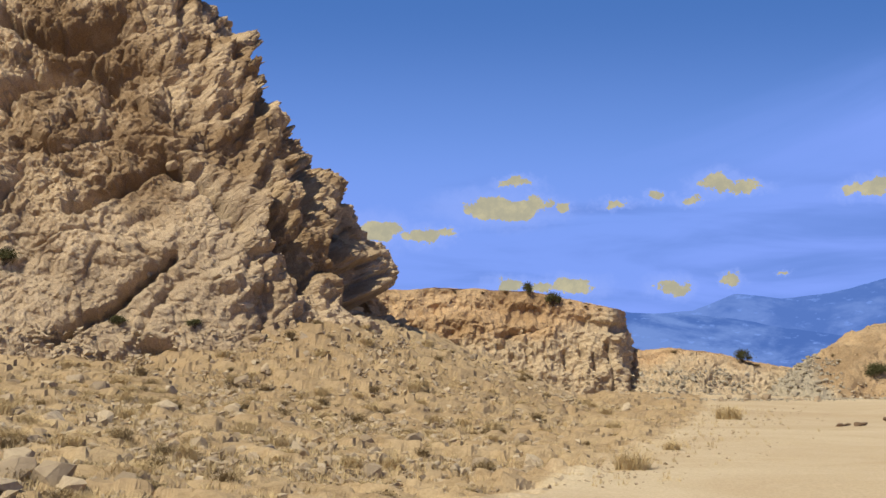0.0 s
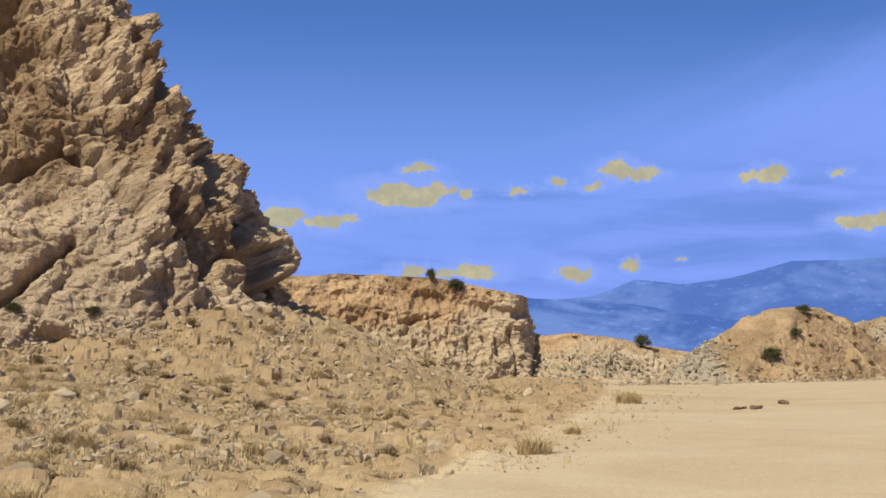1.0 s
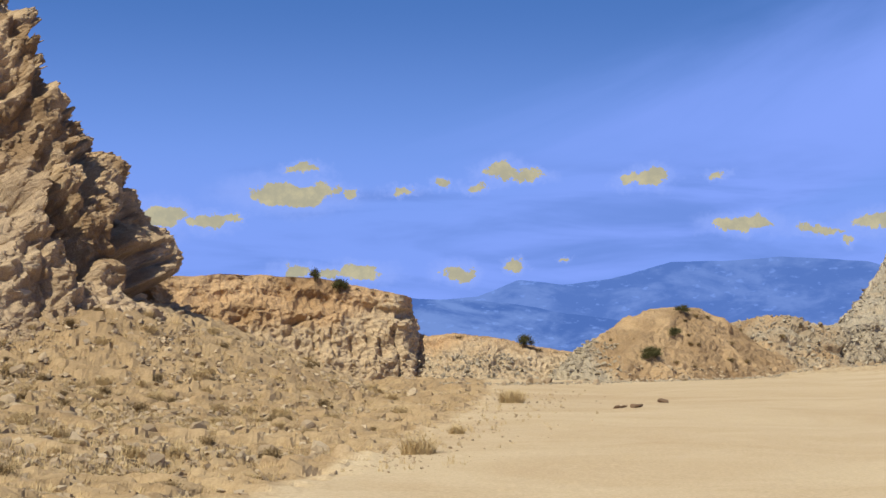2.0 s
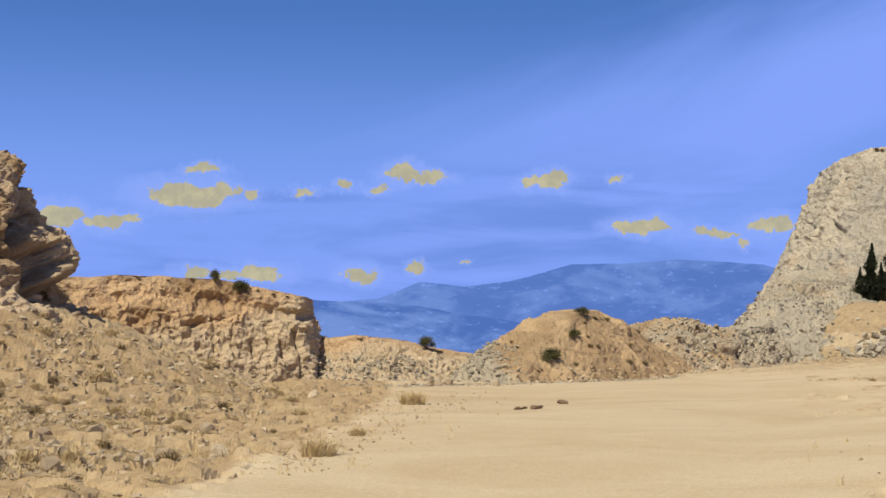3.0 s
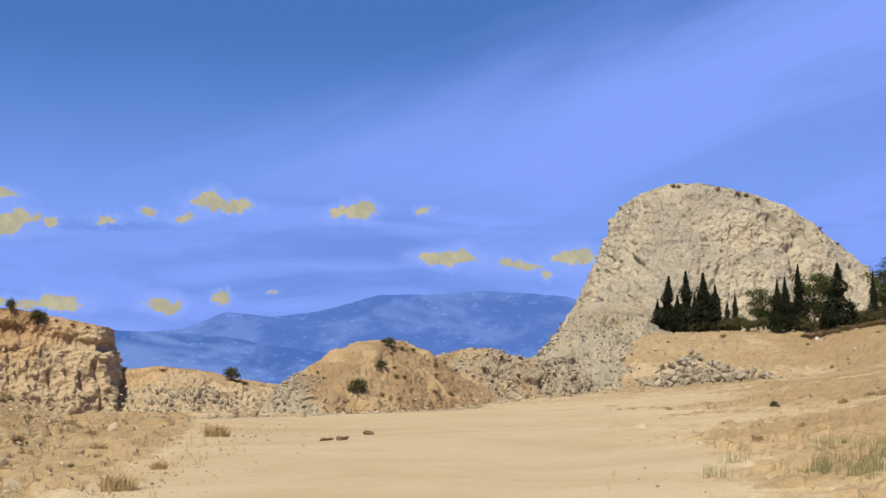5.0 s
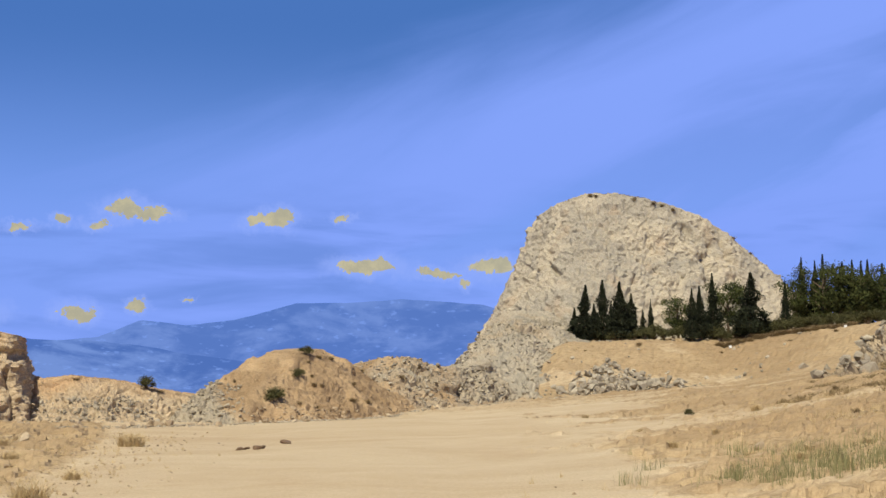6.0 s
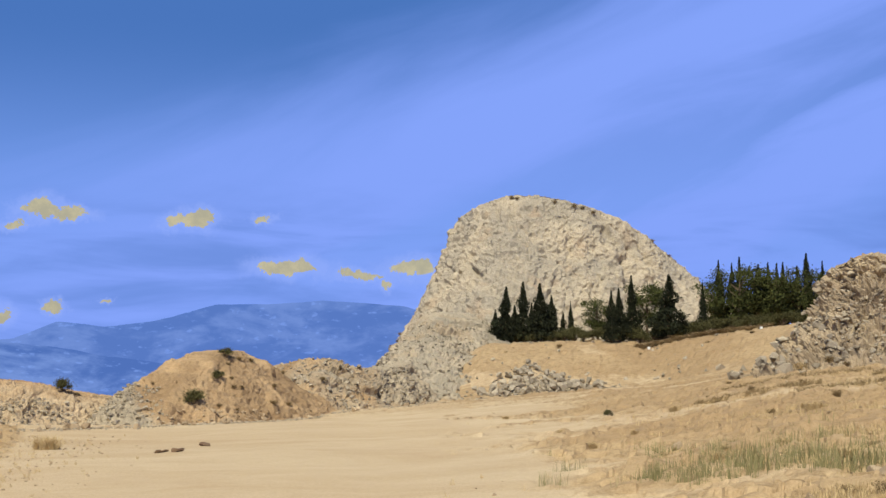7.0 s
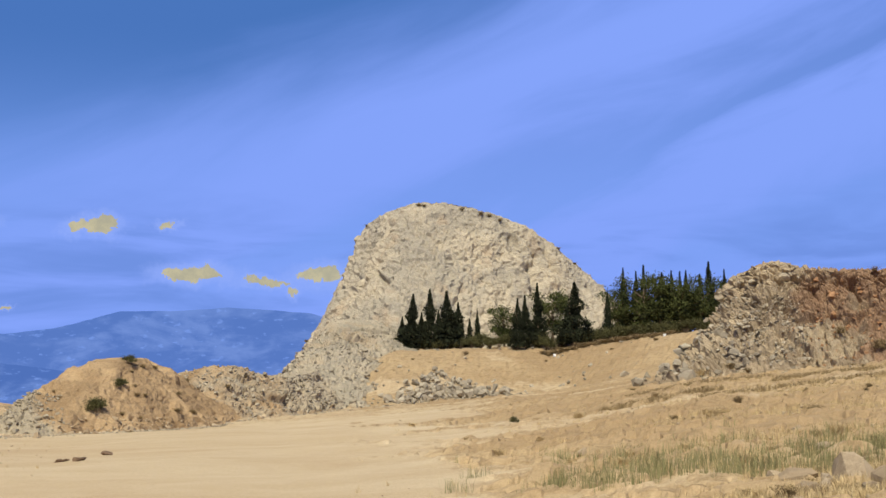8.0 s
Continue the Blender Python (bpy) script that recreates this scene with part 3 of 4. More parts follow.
def build_mountains():
    """Ridges of the far side of the valley, one behind another."""
    # the last two colours of each range hold its painted blue haze
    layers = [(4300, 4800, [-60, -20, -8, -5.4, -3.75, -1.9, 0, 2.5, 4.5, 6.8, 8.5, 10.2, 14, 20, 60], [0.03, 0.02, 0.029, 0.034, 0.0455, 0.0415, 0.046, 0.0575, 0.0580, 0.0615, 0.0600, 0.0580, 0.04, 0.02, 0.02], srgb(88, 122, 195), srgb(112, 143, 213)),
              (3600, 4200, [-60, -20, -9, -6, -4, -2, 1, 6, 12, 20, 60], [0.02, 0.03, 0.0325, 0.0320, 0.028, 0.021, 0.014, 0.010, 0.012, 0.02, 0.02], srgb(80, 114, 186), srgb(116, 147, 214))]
    for near, far, az_at, tops, deep, pale in layers:
        az = np.radians(np.linspace(-60, 60, 900))
        k = np.linspace(0, 1, 60)
        A, K = np.meshgrid(az, k)
        crest = np.interp(np.degrees(A), az_at, tops)
        rr = near + (far - near) * K
        x, y = rr * np.sin(A), rr * np.cos(A)
        p = np.stack([x, y, 0 * x], -1).reshape(-1, 3)
        n = fbm(p * 0.004, 5, 33).reshape(x.shape)
        shape = np.interp(K, [0, 0.6, 1], [0, 1, 0.3])
        z = -70 + shape * (70 + 1.7 + crest * (near + 0.6 * (far - near))) + 7 * n * shape
        me = grid_mesh("mountain_range", np.stack([x, y, z], -1).reshape(-1, 3), len(k), len(az), smooth=True)
        me.materials.append(painted_haze_material("painted_haze_mountain", deep, pale))
        tagged(new("backdrop_mountain_range", me), "distant mountain range across the valley, blue haze painted as glow", "mountains", kind="structure")


build_mountains()
build_crag()
build_cliff()
build_low_ridge()
build_mound()
build_rubble_ridge()
build_dome()
build_scree_fan()
build_outcrop()


# ---- things ----
rng = np.random.default_rng(11)


def part(name, me, mat, parent=None, label=""):
    """Links a mesh as one object under a thing."""
    if mat is not None and not me.materials:
        me.materials.append(mat)
    ob = new(name, me)
    ob.parent = parent
    if label:
        ob["label"] = label
    return ob


def ground_at(az, rise):
    """Where a line of sight from the eye, by bearing and rise in percent, comes down on the ground."""
    r = np.geomspace(8, 180, 1500)
    x, y = r * math.sin(radians(az)), r * math.cos(radians(az))
    under = np.nonzero(EYE + r * rise / 100 <= ground_z(x, y))[0]
    k = under[0] if len(under) else 900
    return Vector((x[k], y[k], float(ground_z(x[k:k + 1], y[k:k + 1])[0])))


def face_at(name, az, rise):
    """The nearest place of a rock mass along a line of sight."""
    w = SURFACES[name]
    a, b = bearing(w[:, 0], w[:, 1], w[:, 2])
    off = np.hypot((a - az) * 1.745, b * 100 - rise)
    near = np.argpartition(off, 24)[:24]
    near = near[np.argmin(np.hypot(w[near, 0], w[near, 1]))]
    return Vector(w[near])


def stone_material(name, light, dark):
    m, nd = material(name)
    at = nd.add("ShaderNodeTexCoord").outputs["Object"]
    own = nd.add("ShaderNodeObjectInfo").outputs["Random"]
    isle = nd.add("ShaderNodeNewGeometry").outputs["Random Per Island"]
    which = nd.math("FRACT", nd.math("ADD", own, isle))
    grains = nd.noise(at, 9.0, 6, 0.7)
    c = nd.mix(which, dark, light)
    c = nd.mix(nd.smooth(grains, 0.4, 0.7, 0.0, 0.5), c, dark)
    finish(nd, c, 0.9, grains, 0.03, 0.8)
    return m


STONE = stone_material("loose_stone", (0.52, 0.41, 0.275), (0.29, 0.215, 0.135))
GREY_STONE = stone_material("grey_stone", (0.47, 0.405, 0.305), (0.24, 0.20, 0.145))
BLOCK = stone_material("grey_block", (0.48, 0.40, 0.29), (0.33, 0.27, 0.19))
CRAG_BLOCK = stone_material("brown_block", (0.50, 0.37, 0.23), (0.34, 0.24, 0.135))
CLIFF_BLOCK = stone_material("ochre_block", (0.52, 0.38, 0.23), (0.40, 0.275, 0.155))
RED_BLOCK = stone_material("rust_block", (0.42, 0.235, 0.12), (0.30, 0.155, 0.075))
LIME_BLOCK = stone_material("limestone_block", (0.50, 0.43, 0.31), (0.42, 0.36, 0.26))
DARK_STONE = stone_material("dark_stone", (0.26, 0.17, 0.10), (0.14, 0.09, 0.06))


def leaf_material(name, light, dark):
    m, nd = material(name)
    isle = nd.add("ShaderNodeNewGeometry").outputs["Random Per Island"]
    at = nd.add("ShaderNodeTexCoord").outputs["Object"]
    clump = nd.noise(at, 1.6, 3, 0.6)
    c = nd.mix(nd.math("MULTIPLY", nd.math("ADD", isle, clump), 0.5), dark, light)
    b = finish(nd, c, 0.85)
    return m


DRY = leaf_material("dry_grass_blade", (0.60, 0.46, 0.25), (0.39, 0.28, 0.14))
TWIG = leaf_material("dry_twig", (0.35, 0.255, 0.13), (0.16, 0.11, 0.055))
OLIVE = leaf_material("olive_grass_blade", (0.30, 0.265, 0.125), (0.15, 0.145, 0.06))
LEAF = leaf_material("bush_leaf", (0.125, 0.115, 0.042), (0.035, 0.036, 0.015))
NEEDLE = leaf_material("cypress_foliage", (0.026, 0.031, 0.012), (0.008, 0.010, 0.005))
PINE = leaf_material("pine_foliage", (0.105, 0.115, 0.03), (0.016, 0.022, 0.008))


def bark_material():
    m, nd = material("bark")
    at = nd.add("ShaderNodeTexCoord").outputs["Object"]
    g = nd.noise(nd.add("ShaderNodeMapping", Vector=at, Scale=(6, 6, 1)).outputs[0], 3.0, 5, 0.7)
    finish(nd, nd.mix(g, (0.10, 0.07, 0.045), (0.22, 0.16, 0.10)), 0.9, g, 0.02)
    return m


BARK = bark_material()


# stones: hulls of scattered points, angular, bedded a little into what they lie on
def stone_mesh(name, seed, squash=(1.0, 0.8, 0.65), points=15):
    r = np.random.default_rng(seed)
    bm = bmesh.new()
    p = r.normal(size=(points, 3))
    p = p / np.linalg.norm(p, axis=1, keepdims=True) * r.uniform(0.8, 1.0, (points, 1)) * np.array(squash) * 0.5
    for q in p:
        bm.verts.new(q)
    out = bmesh.ops.convex_hull(bm, input=bm.verts)
    bmesh.ops.delete(bm, geom=[g for g in out["geom_interior"] if isinstance(g, bmesh.types.BMVert)], context="VERTS")
    bmesh.ops.recalc_face_normals(bm, faces=bm.faces)
    me = bpy.data.meshes.new(name)
    bm.to_mesh(me)
    bm.free()
    return me


STONES = {}


def stone(kind, place, size, mat, group, label, category="stone", flat=1.0):
    key = (mat.name, int(rng.integers(0, 9)))
    if key not in STONES:
        STONES[key] = stone_mesh("stone", 100 + key[1], (1.0, 0.82, 0.62 + 0.03 * key[1]))
        STONES[key].materials.append(mat)
    ob = new(kind, STONES[key])
    ob.location = place + Vector((0, 0, 0.14 * size * flat))
    ob.rotation_euler = (rng.uniform(-0.4, 0.4), rng.uniform(-0.4, 0.4), rng.uniform(0, 6.28))
    ob.scale = (size, size * rng.uniform(0.75, 1.1), size * rng.uniform(0.7, 1.1) * flat)
    return tagged(ob, label, category, group)


def ground_spots(count, sampler, seed):
    r = np.random.default_rng(seed)
    spots = np.array([sampler(r) for _ in range(count)])
    return np.column_stack([spots, ground_z(spots[:, 0], spots[:, 1])])


def mass_spots(name, count, az0, az1, rise0, rise1, seed):
    """Places on the near side of a rock mass between two bearings and two rises (percent), thinner towards the bounds."""
    w = SURFACES[name]
    a, b = bearing(w[:, 0], w[:, 1], w[:, 2])
    d = np.hypot(w[:, 0], w[:, 1])
    u, v = (a - az0) / (az1 - az0), (100 * b - rise0) / (rise1 - rise0)
    n = fbm(w * 0.5, 3, seed)
    keep = (u > 0) & (u < 1) & (v > 0) & (v < 1) & (d < np.median(d)) & (np.minimum(u, 1 - u) * 3 + 1 - v + 0.8 * n > 0.3)
    w = w[keep]
    r = np.random.default_rng(seed)
    return w[r.integers(0, len(w), count)] + r.normal(size=(count, 3)) * np.array([0.12, 0.12, 0.0])


def scree(name, spots, sizes, mat, label, seed):
    """Countless small stones as one mesh, lying at the given places."""
    r = np.random.default_rng(seed)
    shapes = [stone_mesh("tmp", 300 + k, points=9) for k in range(6)]
    data = []
    for me in shapes:
        v = np.array([q.co for q in me.vertices])
        f = np.array([list(q.vertices) for q in me.polygons])
        data.append((v, f))
        bpy.data.meshes.remove(me)
    verts, faces, base = [], [], 0
    for place in spots:
        v, f = data[r.integers(0, 6)]
        a = r.uniform(0, 6.28)
        size = sizes[0] * (sizes[1] / sizes[0]) ** (r.random() ** 2)
        turn = np.array([[math.cos(a), -math.sin(a), 0], [math.sin(a), math.cos(a), 0], [0, 0, r.uniform(0.6, 1.1)]])
        verts.append((v @ turn.T) * size + place + np.array([0, 0, 0.1 * size]))
        faces.append(f + base)
        base += len(v)
    me = quad_mesh(name, np.concatenate(verts), np.concatenate(faces))
    me.materials.append(mat)
    return tagged(new(name, me), label, "stones", kind="stuff")


def on_ground(x, y):
    return Vector((x, y, float(ground_z(np.array([x]), np.array([y]))[0])))


# leaves and blades: quads of their own, all numpy
def leaf_quads(centres, size, r, up=0.0):
    n = len(centres)
    a = r.normal(size=(n, 3))
    a[:, 2] += up * 2
    a /= np.linalg.norm(a, axis=1, keepdims=True)
    b = np.cross(a, r.normal(size=(n, 3)))
    b /= np.linalg.norm(b, axis=1, keepdims=True) + 1e-9
    s = size * r.uniform(0.6, 1.4, (n, 1))
    v = np.stack([centres - b * s * 0.35, centres + a * s * 0.5 - b * s * 0.1, centres + a * s, centres + a * s * 0.45 + b * s * 0.35], 1).reshape(-1, 3)
    return v, np.arange(4 * n).reshape(-1, 4)


def blade_quads(feet, height, width, spread, r):
    """Grass or twigs: tapering blades that bend outwards."""
    n = len(feet)
    a = r.uniform(0, 6.28, n)
    out = np.stack([np.cos(a), np.sin(a), 0 * a], 1)
    side = np.stack([-np.sin(a), np.cos(a), 0 * a], 1) * width * r.uniform(0.6, 1.4, (n, 1))
    h = height * r.uniform(0.25, 1.2, (n, 1))
    lean = spread * r.uniform(0.1, 1.0, (n, 1)) * h
    up = np.array([0, 0, 1.0])
    m = feet + out * lean * 0.35 + up * h * 0.6
    t = feet + out * lean + up * h
    v = np.stack([feet - side, feet + side, m + side * 0.7, m - side * 0.7, t], 1).reshape(-1, 3)
    k = np.arange(n)[:, None] * 5
    q = np.concatenate([k + np.array([[0, 1, 2, 3]]), k + np.array([[3, 2, 4, 4]])])
    return v, q


def merged(name, lots, mat, smooth=False):
    verts, faces, base = [], [], 0
    for v, f in lots:
        verts.append(v)
        faces.append(f + base)
        base += len(v)
    f = np.concatenate(faces)
    v = np.concatenate(verts)
    tri = f[:, 2] == f[:, 3]
    me = bpy.data.meshes.new(name)
    me.from_pydata(v.tolist(), [], f[~tri].tolist() + f[tri][:, :3].tolist())
    me.materials.append(mat)
    return me


def tube(points, radii, sides=6):
    """A tapered limb along points."""
    pts = np.array(points, float)
    v, f = [], []
    for k, (p, rad) in enumerate(zip(pts, radii)):
        d = pts[min(k + 1, len(pts) - 1)] - pts[max(k - 1, 0)]
        d = d / (np.linalg.norm(d) + 1e-9)
        u = np.cross(d, [0.3, 0.9, 0.1])
        u /= np.linalg.norm(u)
        w = np.cross(d, u)
        for a in np.linspace(0, 2 * math.pi, sides, endpoint=False):
            v.append(p + rad * (u * math.cos(a) + w * math.sin(a)))
    for k in range(len(pts) - 1):
        for a in range(sides):
            b = (a + 1) % sides
            f.append([k * sides + a, k * sides + b, (k + 1) * sides + b, (k + 1) * sides + a])
    return np.array(v), np.array(f)


MODELS = {}


def hidden_model(key, make):
    """The parts of a plant, built once: rows of (part name, mesh)."""
    if key not in MODELS:
        MODELS[key] = make()
    return MODELS[key]


def plant(name, key, make, place, size, label, category, group, turn=None, tall=1.0):
    root = new(name)
    root.location = place
    root.rotation_euler = (0, 0, rng.uniform(0, 6.28) if turn is None else turn)
    size *= 0.85 if name == "green_bush" else 1.0
    root.scale = (size, size, size * tall)
    for pname, me in hidden_model(key, make):
        part(pname, me, None, root)
    return tagged(root, label, category, group)


def make_bush(seed, leaf, count=2200, leaf_size=0.085, gap=0.5):
    """A rounded bush one metre across: forked stems and clumps of leaves."""
    r = np.random.default_rng(seed)
    stems, heads = [], []
    for k in range(11):
        a, e = r.uniform(0, 6.28), r.uniform(0.25, 1.35)
        tip = np.array([math.cos(a) * math.cos(e) * 0.42, math.sin(a) * math.cos(e) * 0.42, 0.12 + math.sin(e) * 0.55])
        stems.append(tube([(0, 0, -0.05), tip * 0.5 + r.normal(size=3) * 0.03, tip], [0.022, 0.014, 0.006], 5))
        heads.append(tip)
    heads = np.array(heads)
    pick = heads[r.integers(0, len(heads), count)]
    centres = pick + r.normal(size=(count, 3)) * np.array([0.11, 0.11, 0.09]) * (0.7 + gap)
    centres[:, 2] = np.abs(centres[:, 2])
    return [("branchwork", merged("branchwork", stems, BARK)), ("foliage", merged("foliage", [leaf_quads(centres, leaf_size, r)], leaf))]


def make_dry_bush(seed, mat=None):
    """A dry tussock one metre across: many thin twigs from one root, leafy on a bush and bare on straw."""
    r = np.random.default_rng(seed)
    n, leaves = (520, 60) if mat else (420, 260)
    a, d = r.uniform(0, 6.28, n), (0.30 if mat else 0.18) * np.sqrt(r.random(n))
    feet = np.stack([np.cos(a) * d, np.sin(a) * d, 0 * a - 0.03], 1)
    v, f = blade_quads(feet, 0.46, 0.006, 1.3, r)
    c = np.stack([r.normal(size=leaves) * 0.2, r.normal(size=leaves) * 0.2, r.uniform(0.05, 0.42, leaves)], 1)
    return [("branchwork", merged("branchwork", [(v, f)], mat or TWIG)), ("foliage", merged("foliage", [leaf_quads(c, 0.06, r)], mat or TWIG))]


def make_cypress(seed, wide=0.16, ragged=0.35):
    """A cypress one metre high: straight trunk and a narrow crown of upswept sprays."""
    r = np.random.default_rng(seed)
    n = 4600
    h = r.random(n) ** 0.85
    side = r.uniform(0, 6.28, 7)
    bulge = 1 + ragged * sum(np.sin(h * (9 + 5 * k) + side[k]) for k in range(4)) / 3
    a = r.uniform(0, 6.28, n)
    lobes = 1 + 0.35 * np.sin(a * 3 + h * 14 + side[4]) * np.sin(a * 2 - h * 9 + side[5])
    d = wide * np.interp(h, [0, 0.08, 0.22, 0.55, 0.82, 1], [0.7, 1.2, 1.15, 0.6, 0.24, 0.01]) * bulge * lobes * np.sqrt(r.random(n))
    bend = 0.02 * np.sin(h * 3 + side[6])
    c = np.stack([np.cos(a) * d + bend, np.sin(a) * d, 0.03 + 0.95 * h], 1)
    trunk = tube([(0, 0, -0.05), (0, 0, 0.3), (0.01, 0, 0.8)], [0.022, 0.016, 0.004], 6)
    limbs = [tube([(0, 0, z), (math.cos(q) * wide * 0.4, math.sin(q) * wide * 0.4, z + 0.1)], [0.007, 0.002], 4) for z, q in zip(np.linspace(0.06, 0.7, 12), r.uniform(0, 6.28, 12))]
    return [("trunk", merged("trunk", [trunk] + limbs, BARK)), ("crown", merged("crown", [leaf_quads(c, 0.055 * (1 - 0.72 * h[:, None]), r, 0.7)], NEEDLE))]


def make_pine(seed):
    """A broad pine one metre high: forked trunk and separate clumps of needles."""
    r = np.random.default_rng(seed)
    limbs, heads = [tube([(0, 0, -0.05), (0.01, 0.01, 0.45), (0.0, 0.02, 0.85)], [0.03, 0.02, 0.006], 6)], []
    for k in range(26):
        z, a = r.uniform(0.12, 0.9), r.uniform(0, 6.28)
        reach = 0.36 * math.sin(math.pi * min(1, 0.25 + 0.8 * (1 - z))) * r.uniform(0.6, 1.1)
        tip = np.array([math.cos(a) * reach, math.sin(a) * reach, z + 0.08])
        limbs.append(tube([(0, 0, z * 0.8), tip], [0.009, 0.003], 4))
        heads.append(tip)
    heads = np.array(heads)
    n = 4200
    c = heads[r.integers(0, len(heads), n)] + r.normal(size=(n, 3)) * np.array([0.075, 0.075, 0.05])
    c[:, 2] = np.abs(c[:, 2])
    return [("trunk", merged("trunk", limbs, BARK)), ("crown", merged("crown", [leaf_quads(c, 0.045, r, 0.3)], PINE))]


def bush(kind, place, size, label, group, tall=1.0):
    k = int(rng.integers(0, 3))
    if kind == "dry":
        return plant("dry_bush", ("dry", k), lambda: make_dry_bush(40 + k), place, size, label, "bush", group, tall=tall)
    if kind == "straw":
        return plant("dry_tussock", ("straw", k), lambda: make_dry_bush(60 + k, DRY), place, size, label, "grass tussock", group, tall=tall)
    return plant("green_bush", ("green", k), lambda: make_bush(50 + k, LEAF), place, size, label, "bush", group, tall=tall)


def blocks(name, mass, count, az0, az1, rise0, rise1, sizes, mat, seed):
    """Blocks that stand proud of a rock mass, as its parts."""
    r = np.random.default_rng(seed)
    shapes = []
    for k in range(6):
        me = stone_mesh("rock_block", 500 + seed + k, (1.0, 0.8, 0.75), 18)
        me.materials.append(mat)
        shapes.append(me)
    for _ in range(count):
        size = sizes[0] + (sizes[1] - sizes[0]) * r.random() ** 2
        ob = part("rock_block", shapes[r.integers(0, 6)], None, mass)
        ob.location = face_at(name, r.uniform(az0, az1), r.uniform(rise0, rise1)) + Vector((-0.1 * size, 0.4 * size, -0.25 * size))
        ob.rotation_euler = r.uniform(-0.6, 0.6, 3) + np.array([0, 0, r.uniform(0, 6.28)])
        ob.scale = size * r.uniform(0.7, 1.2, 3)


blocks("rock_crag", MASSES["rock_crag"], 26, -33.5, -19.5, -1.5, 9.0, (0.25, 0.7), BLOCK, 1)
blocks("rock_crag", MASSES["rock_crag"], 22, -33.5, -24.0, 8.0, 25.0, (0.3, 0.8), CRAG_BLOCK, 2)
blocks("quarry_cliff", MASSES["quarry_cliff"], 50, -15.5, -8.4, -2.2, 3.2, (0.25, 0.8), CLIFF_BLOCK, 3)
blocks("limestone_dome", MASSES["limestone_dome"], 34, 11.0, 22.5, 1.5, 12.0, (0.5, 1.6), LIME_BLOCK, 4)
blocks("rock_outcrop", MASSES["rock_outcrop"], 80, 25.8, 30.2, 1.8, 8.2, (0.18, 0.7), BLOCK, 5)
blocks("rock_outcrop", MASSES["rock_outcrop"], 40, 30.6, 33.9, 3.4, 7.8, (0.15, 0.55), RED_BLOCK, 9)
blocks("low_ridge", MASSES["low_ridge"], 30, -7.6, -2.8, -2.2, 0.2, (0.2, 0.5), CLIFF_BLOCK, 6)
blocks("scree_fan", MASSES["scree_fan"], 60, 8.0, 13.8, -1.2, 3.6, (0.2, 0.6), LIME_BLOCK, 10)
blocks("rubble_ridge", MASSES["rubble_ridge"], 60, 4.8, 10.5, -1.5, 1.4, (0.15, 0.45), BLOCK, 7)
blocks("earth_mound", MASSES["earth_mound"], 50, -2.8, 5.5, -2.2, 1.6, (0.08, 0.3), CLIFF_BLOCK, 8)

# -- talus below the crag --
def talus_spot(r):
    while True:
        y = 11 + 36 * r.random()
        edge = float(np.interp(y, [5, 14, 30, 45, 60], [-3.2, -4.0, -4.6, -5.4, -8.0]))
        x = edge - r.random() ** 0.8 * (3 + 0.36 * y)
        az, far = math.degrees(math.atan2(x, y)), math.hypot(x, y)
        if far < np.interp(-az, [5, 14, 16, 20, 24, 40], [47, 45, 41, 39, 38, 38.5]) and az > -38:
            return x, y


srng = np.random.default_rng(5)
for _ in range(150):
    size = 0.14 + 0.42 * srng.random() ** 2.2
    stone("talus_stone", on_ground(*talus_spot(srng)), size, STONE, "stones on the talus", "pale angular stone lying on the dry talus slope")
for az, rise, size in ((-17.6, -6.7, 0.42), (-17.4, -7.0, 0.36), (-18.9, -6.7, 0.40), (-22.8, -7.2, 0.34), (-24.6, -8.9, 0.26), (-16.4, -5.6, 0.40), (-14.6, -7.0, 0.3), (-12.8, -5.8, 0.22),
                       (-31.2, -9.3, 0.6), (-30.5, -9.8, 0.5), (-32.6, -9.0, 0.75), (-28.4, -9.9, 0.5), (-33.2, -9.9, 0.6)):
    stone("talus_stone", ground_at(az, rise), size, STONE, "stones on the talus", "large pale block at the foot of the talus")
scree("talus_gravel", ground_spots(15000, talus_spot, 21), (0.04, 0.30), STONE, "countless small pale stones strewn over the talus", 21)
for _ in range(95):
    bush("dry", on_ground(*talus_spot(srng)), 0.22 + 0.4 * srng.random(), "low brown dry bush on the talus", "dry bushes on the talus", 0.8)
for _ in range(130):
    bush("straw", on_ground(*talus_spot(srng)), 0.3 + 0.35 * srng.random(), "straw-coloured grass tussock on the talus", "tussocks on the talus", 0.8)
bush("straw", ground_at(-4.06, -4.35), 1.15, "round straw-coloured tussock at the edge of the sand", "tussocks by the sand", 0.75)
bush("straw", ground_at(-7.9, -8.0), 0.85, "sparse straw tussock at the edge of the sand", "tussocks by the sand", 0.8)
bush("straw", ground_at(-6.3, -6.6), 0.5, "sparse straw tussock at the edge of the sand", "tussocks by the sand", 0.8)


def grass(name, count, sampler, height, width, mat, label, seed, tuft=7, spread=0.5):
    """Grass too thick to count, as one mesh of tufts."""
    r = np.random.default_rng(seed)
    spots = np.array([sampler(r) for _ in range(count)])
    feet = np.repeat(spots, tuft, 0) + r.normal(size=(count * tuft, 2)) * height * 0.25
    feet = np.column_stack([feet, ground_z(feet[:, 0], feet[:, 1]) - 0.01])
    v, f = blade_quads(feet, height, width, spread, r)
    return tagged(new(name, merged(name, [(v, f)], mat)), label, "grass", kind="stuff")


grass("dry_grass", 7500, talus_spot, 0.13, 0.005, DRY, "thin dry yellow grass over the talus", 31, 8, 0.9)


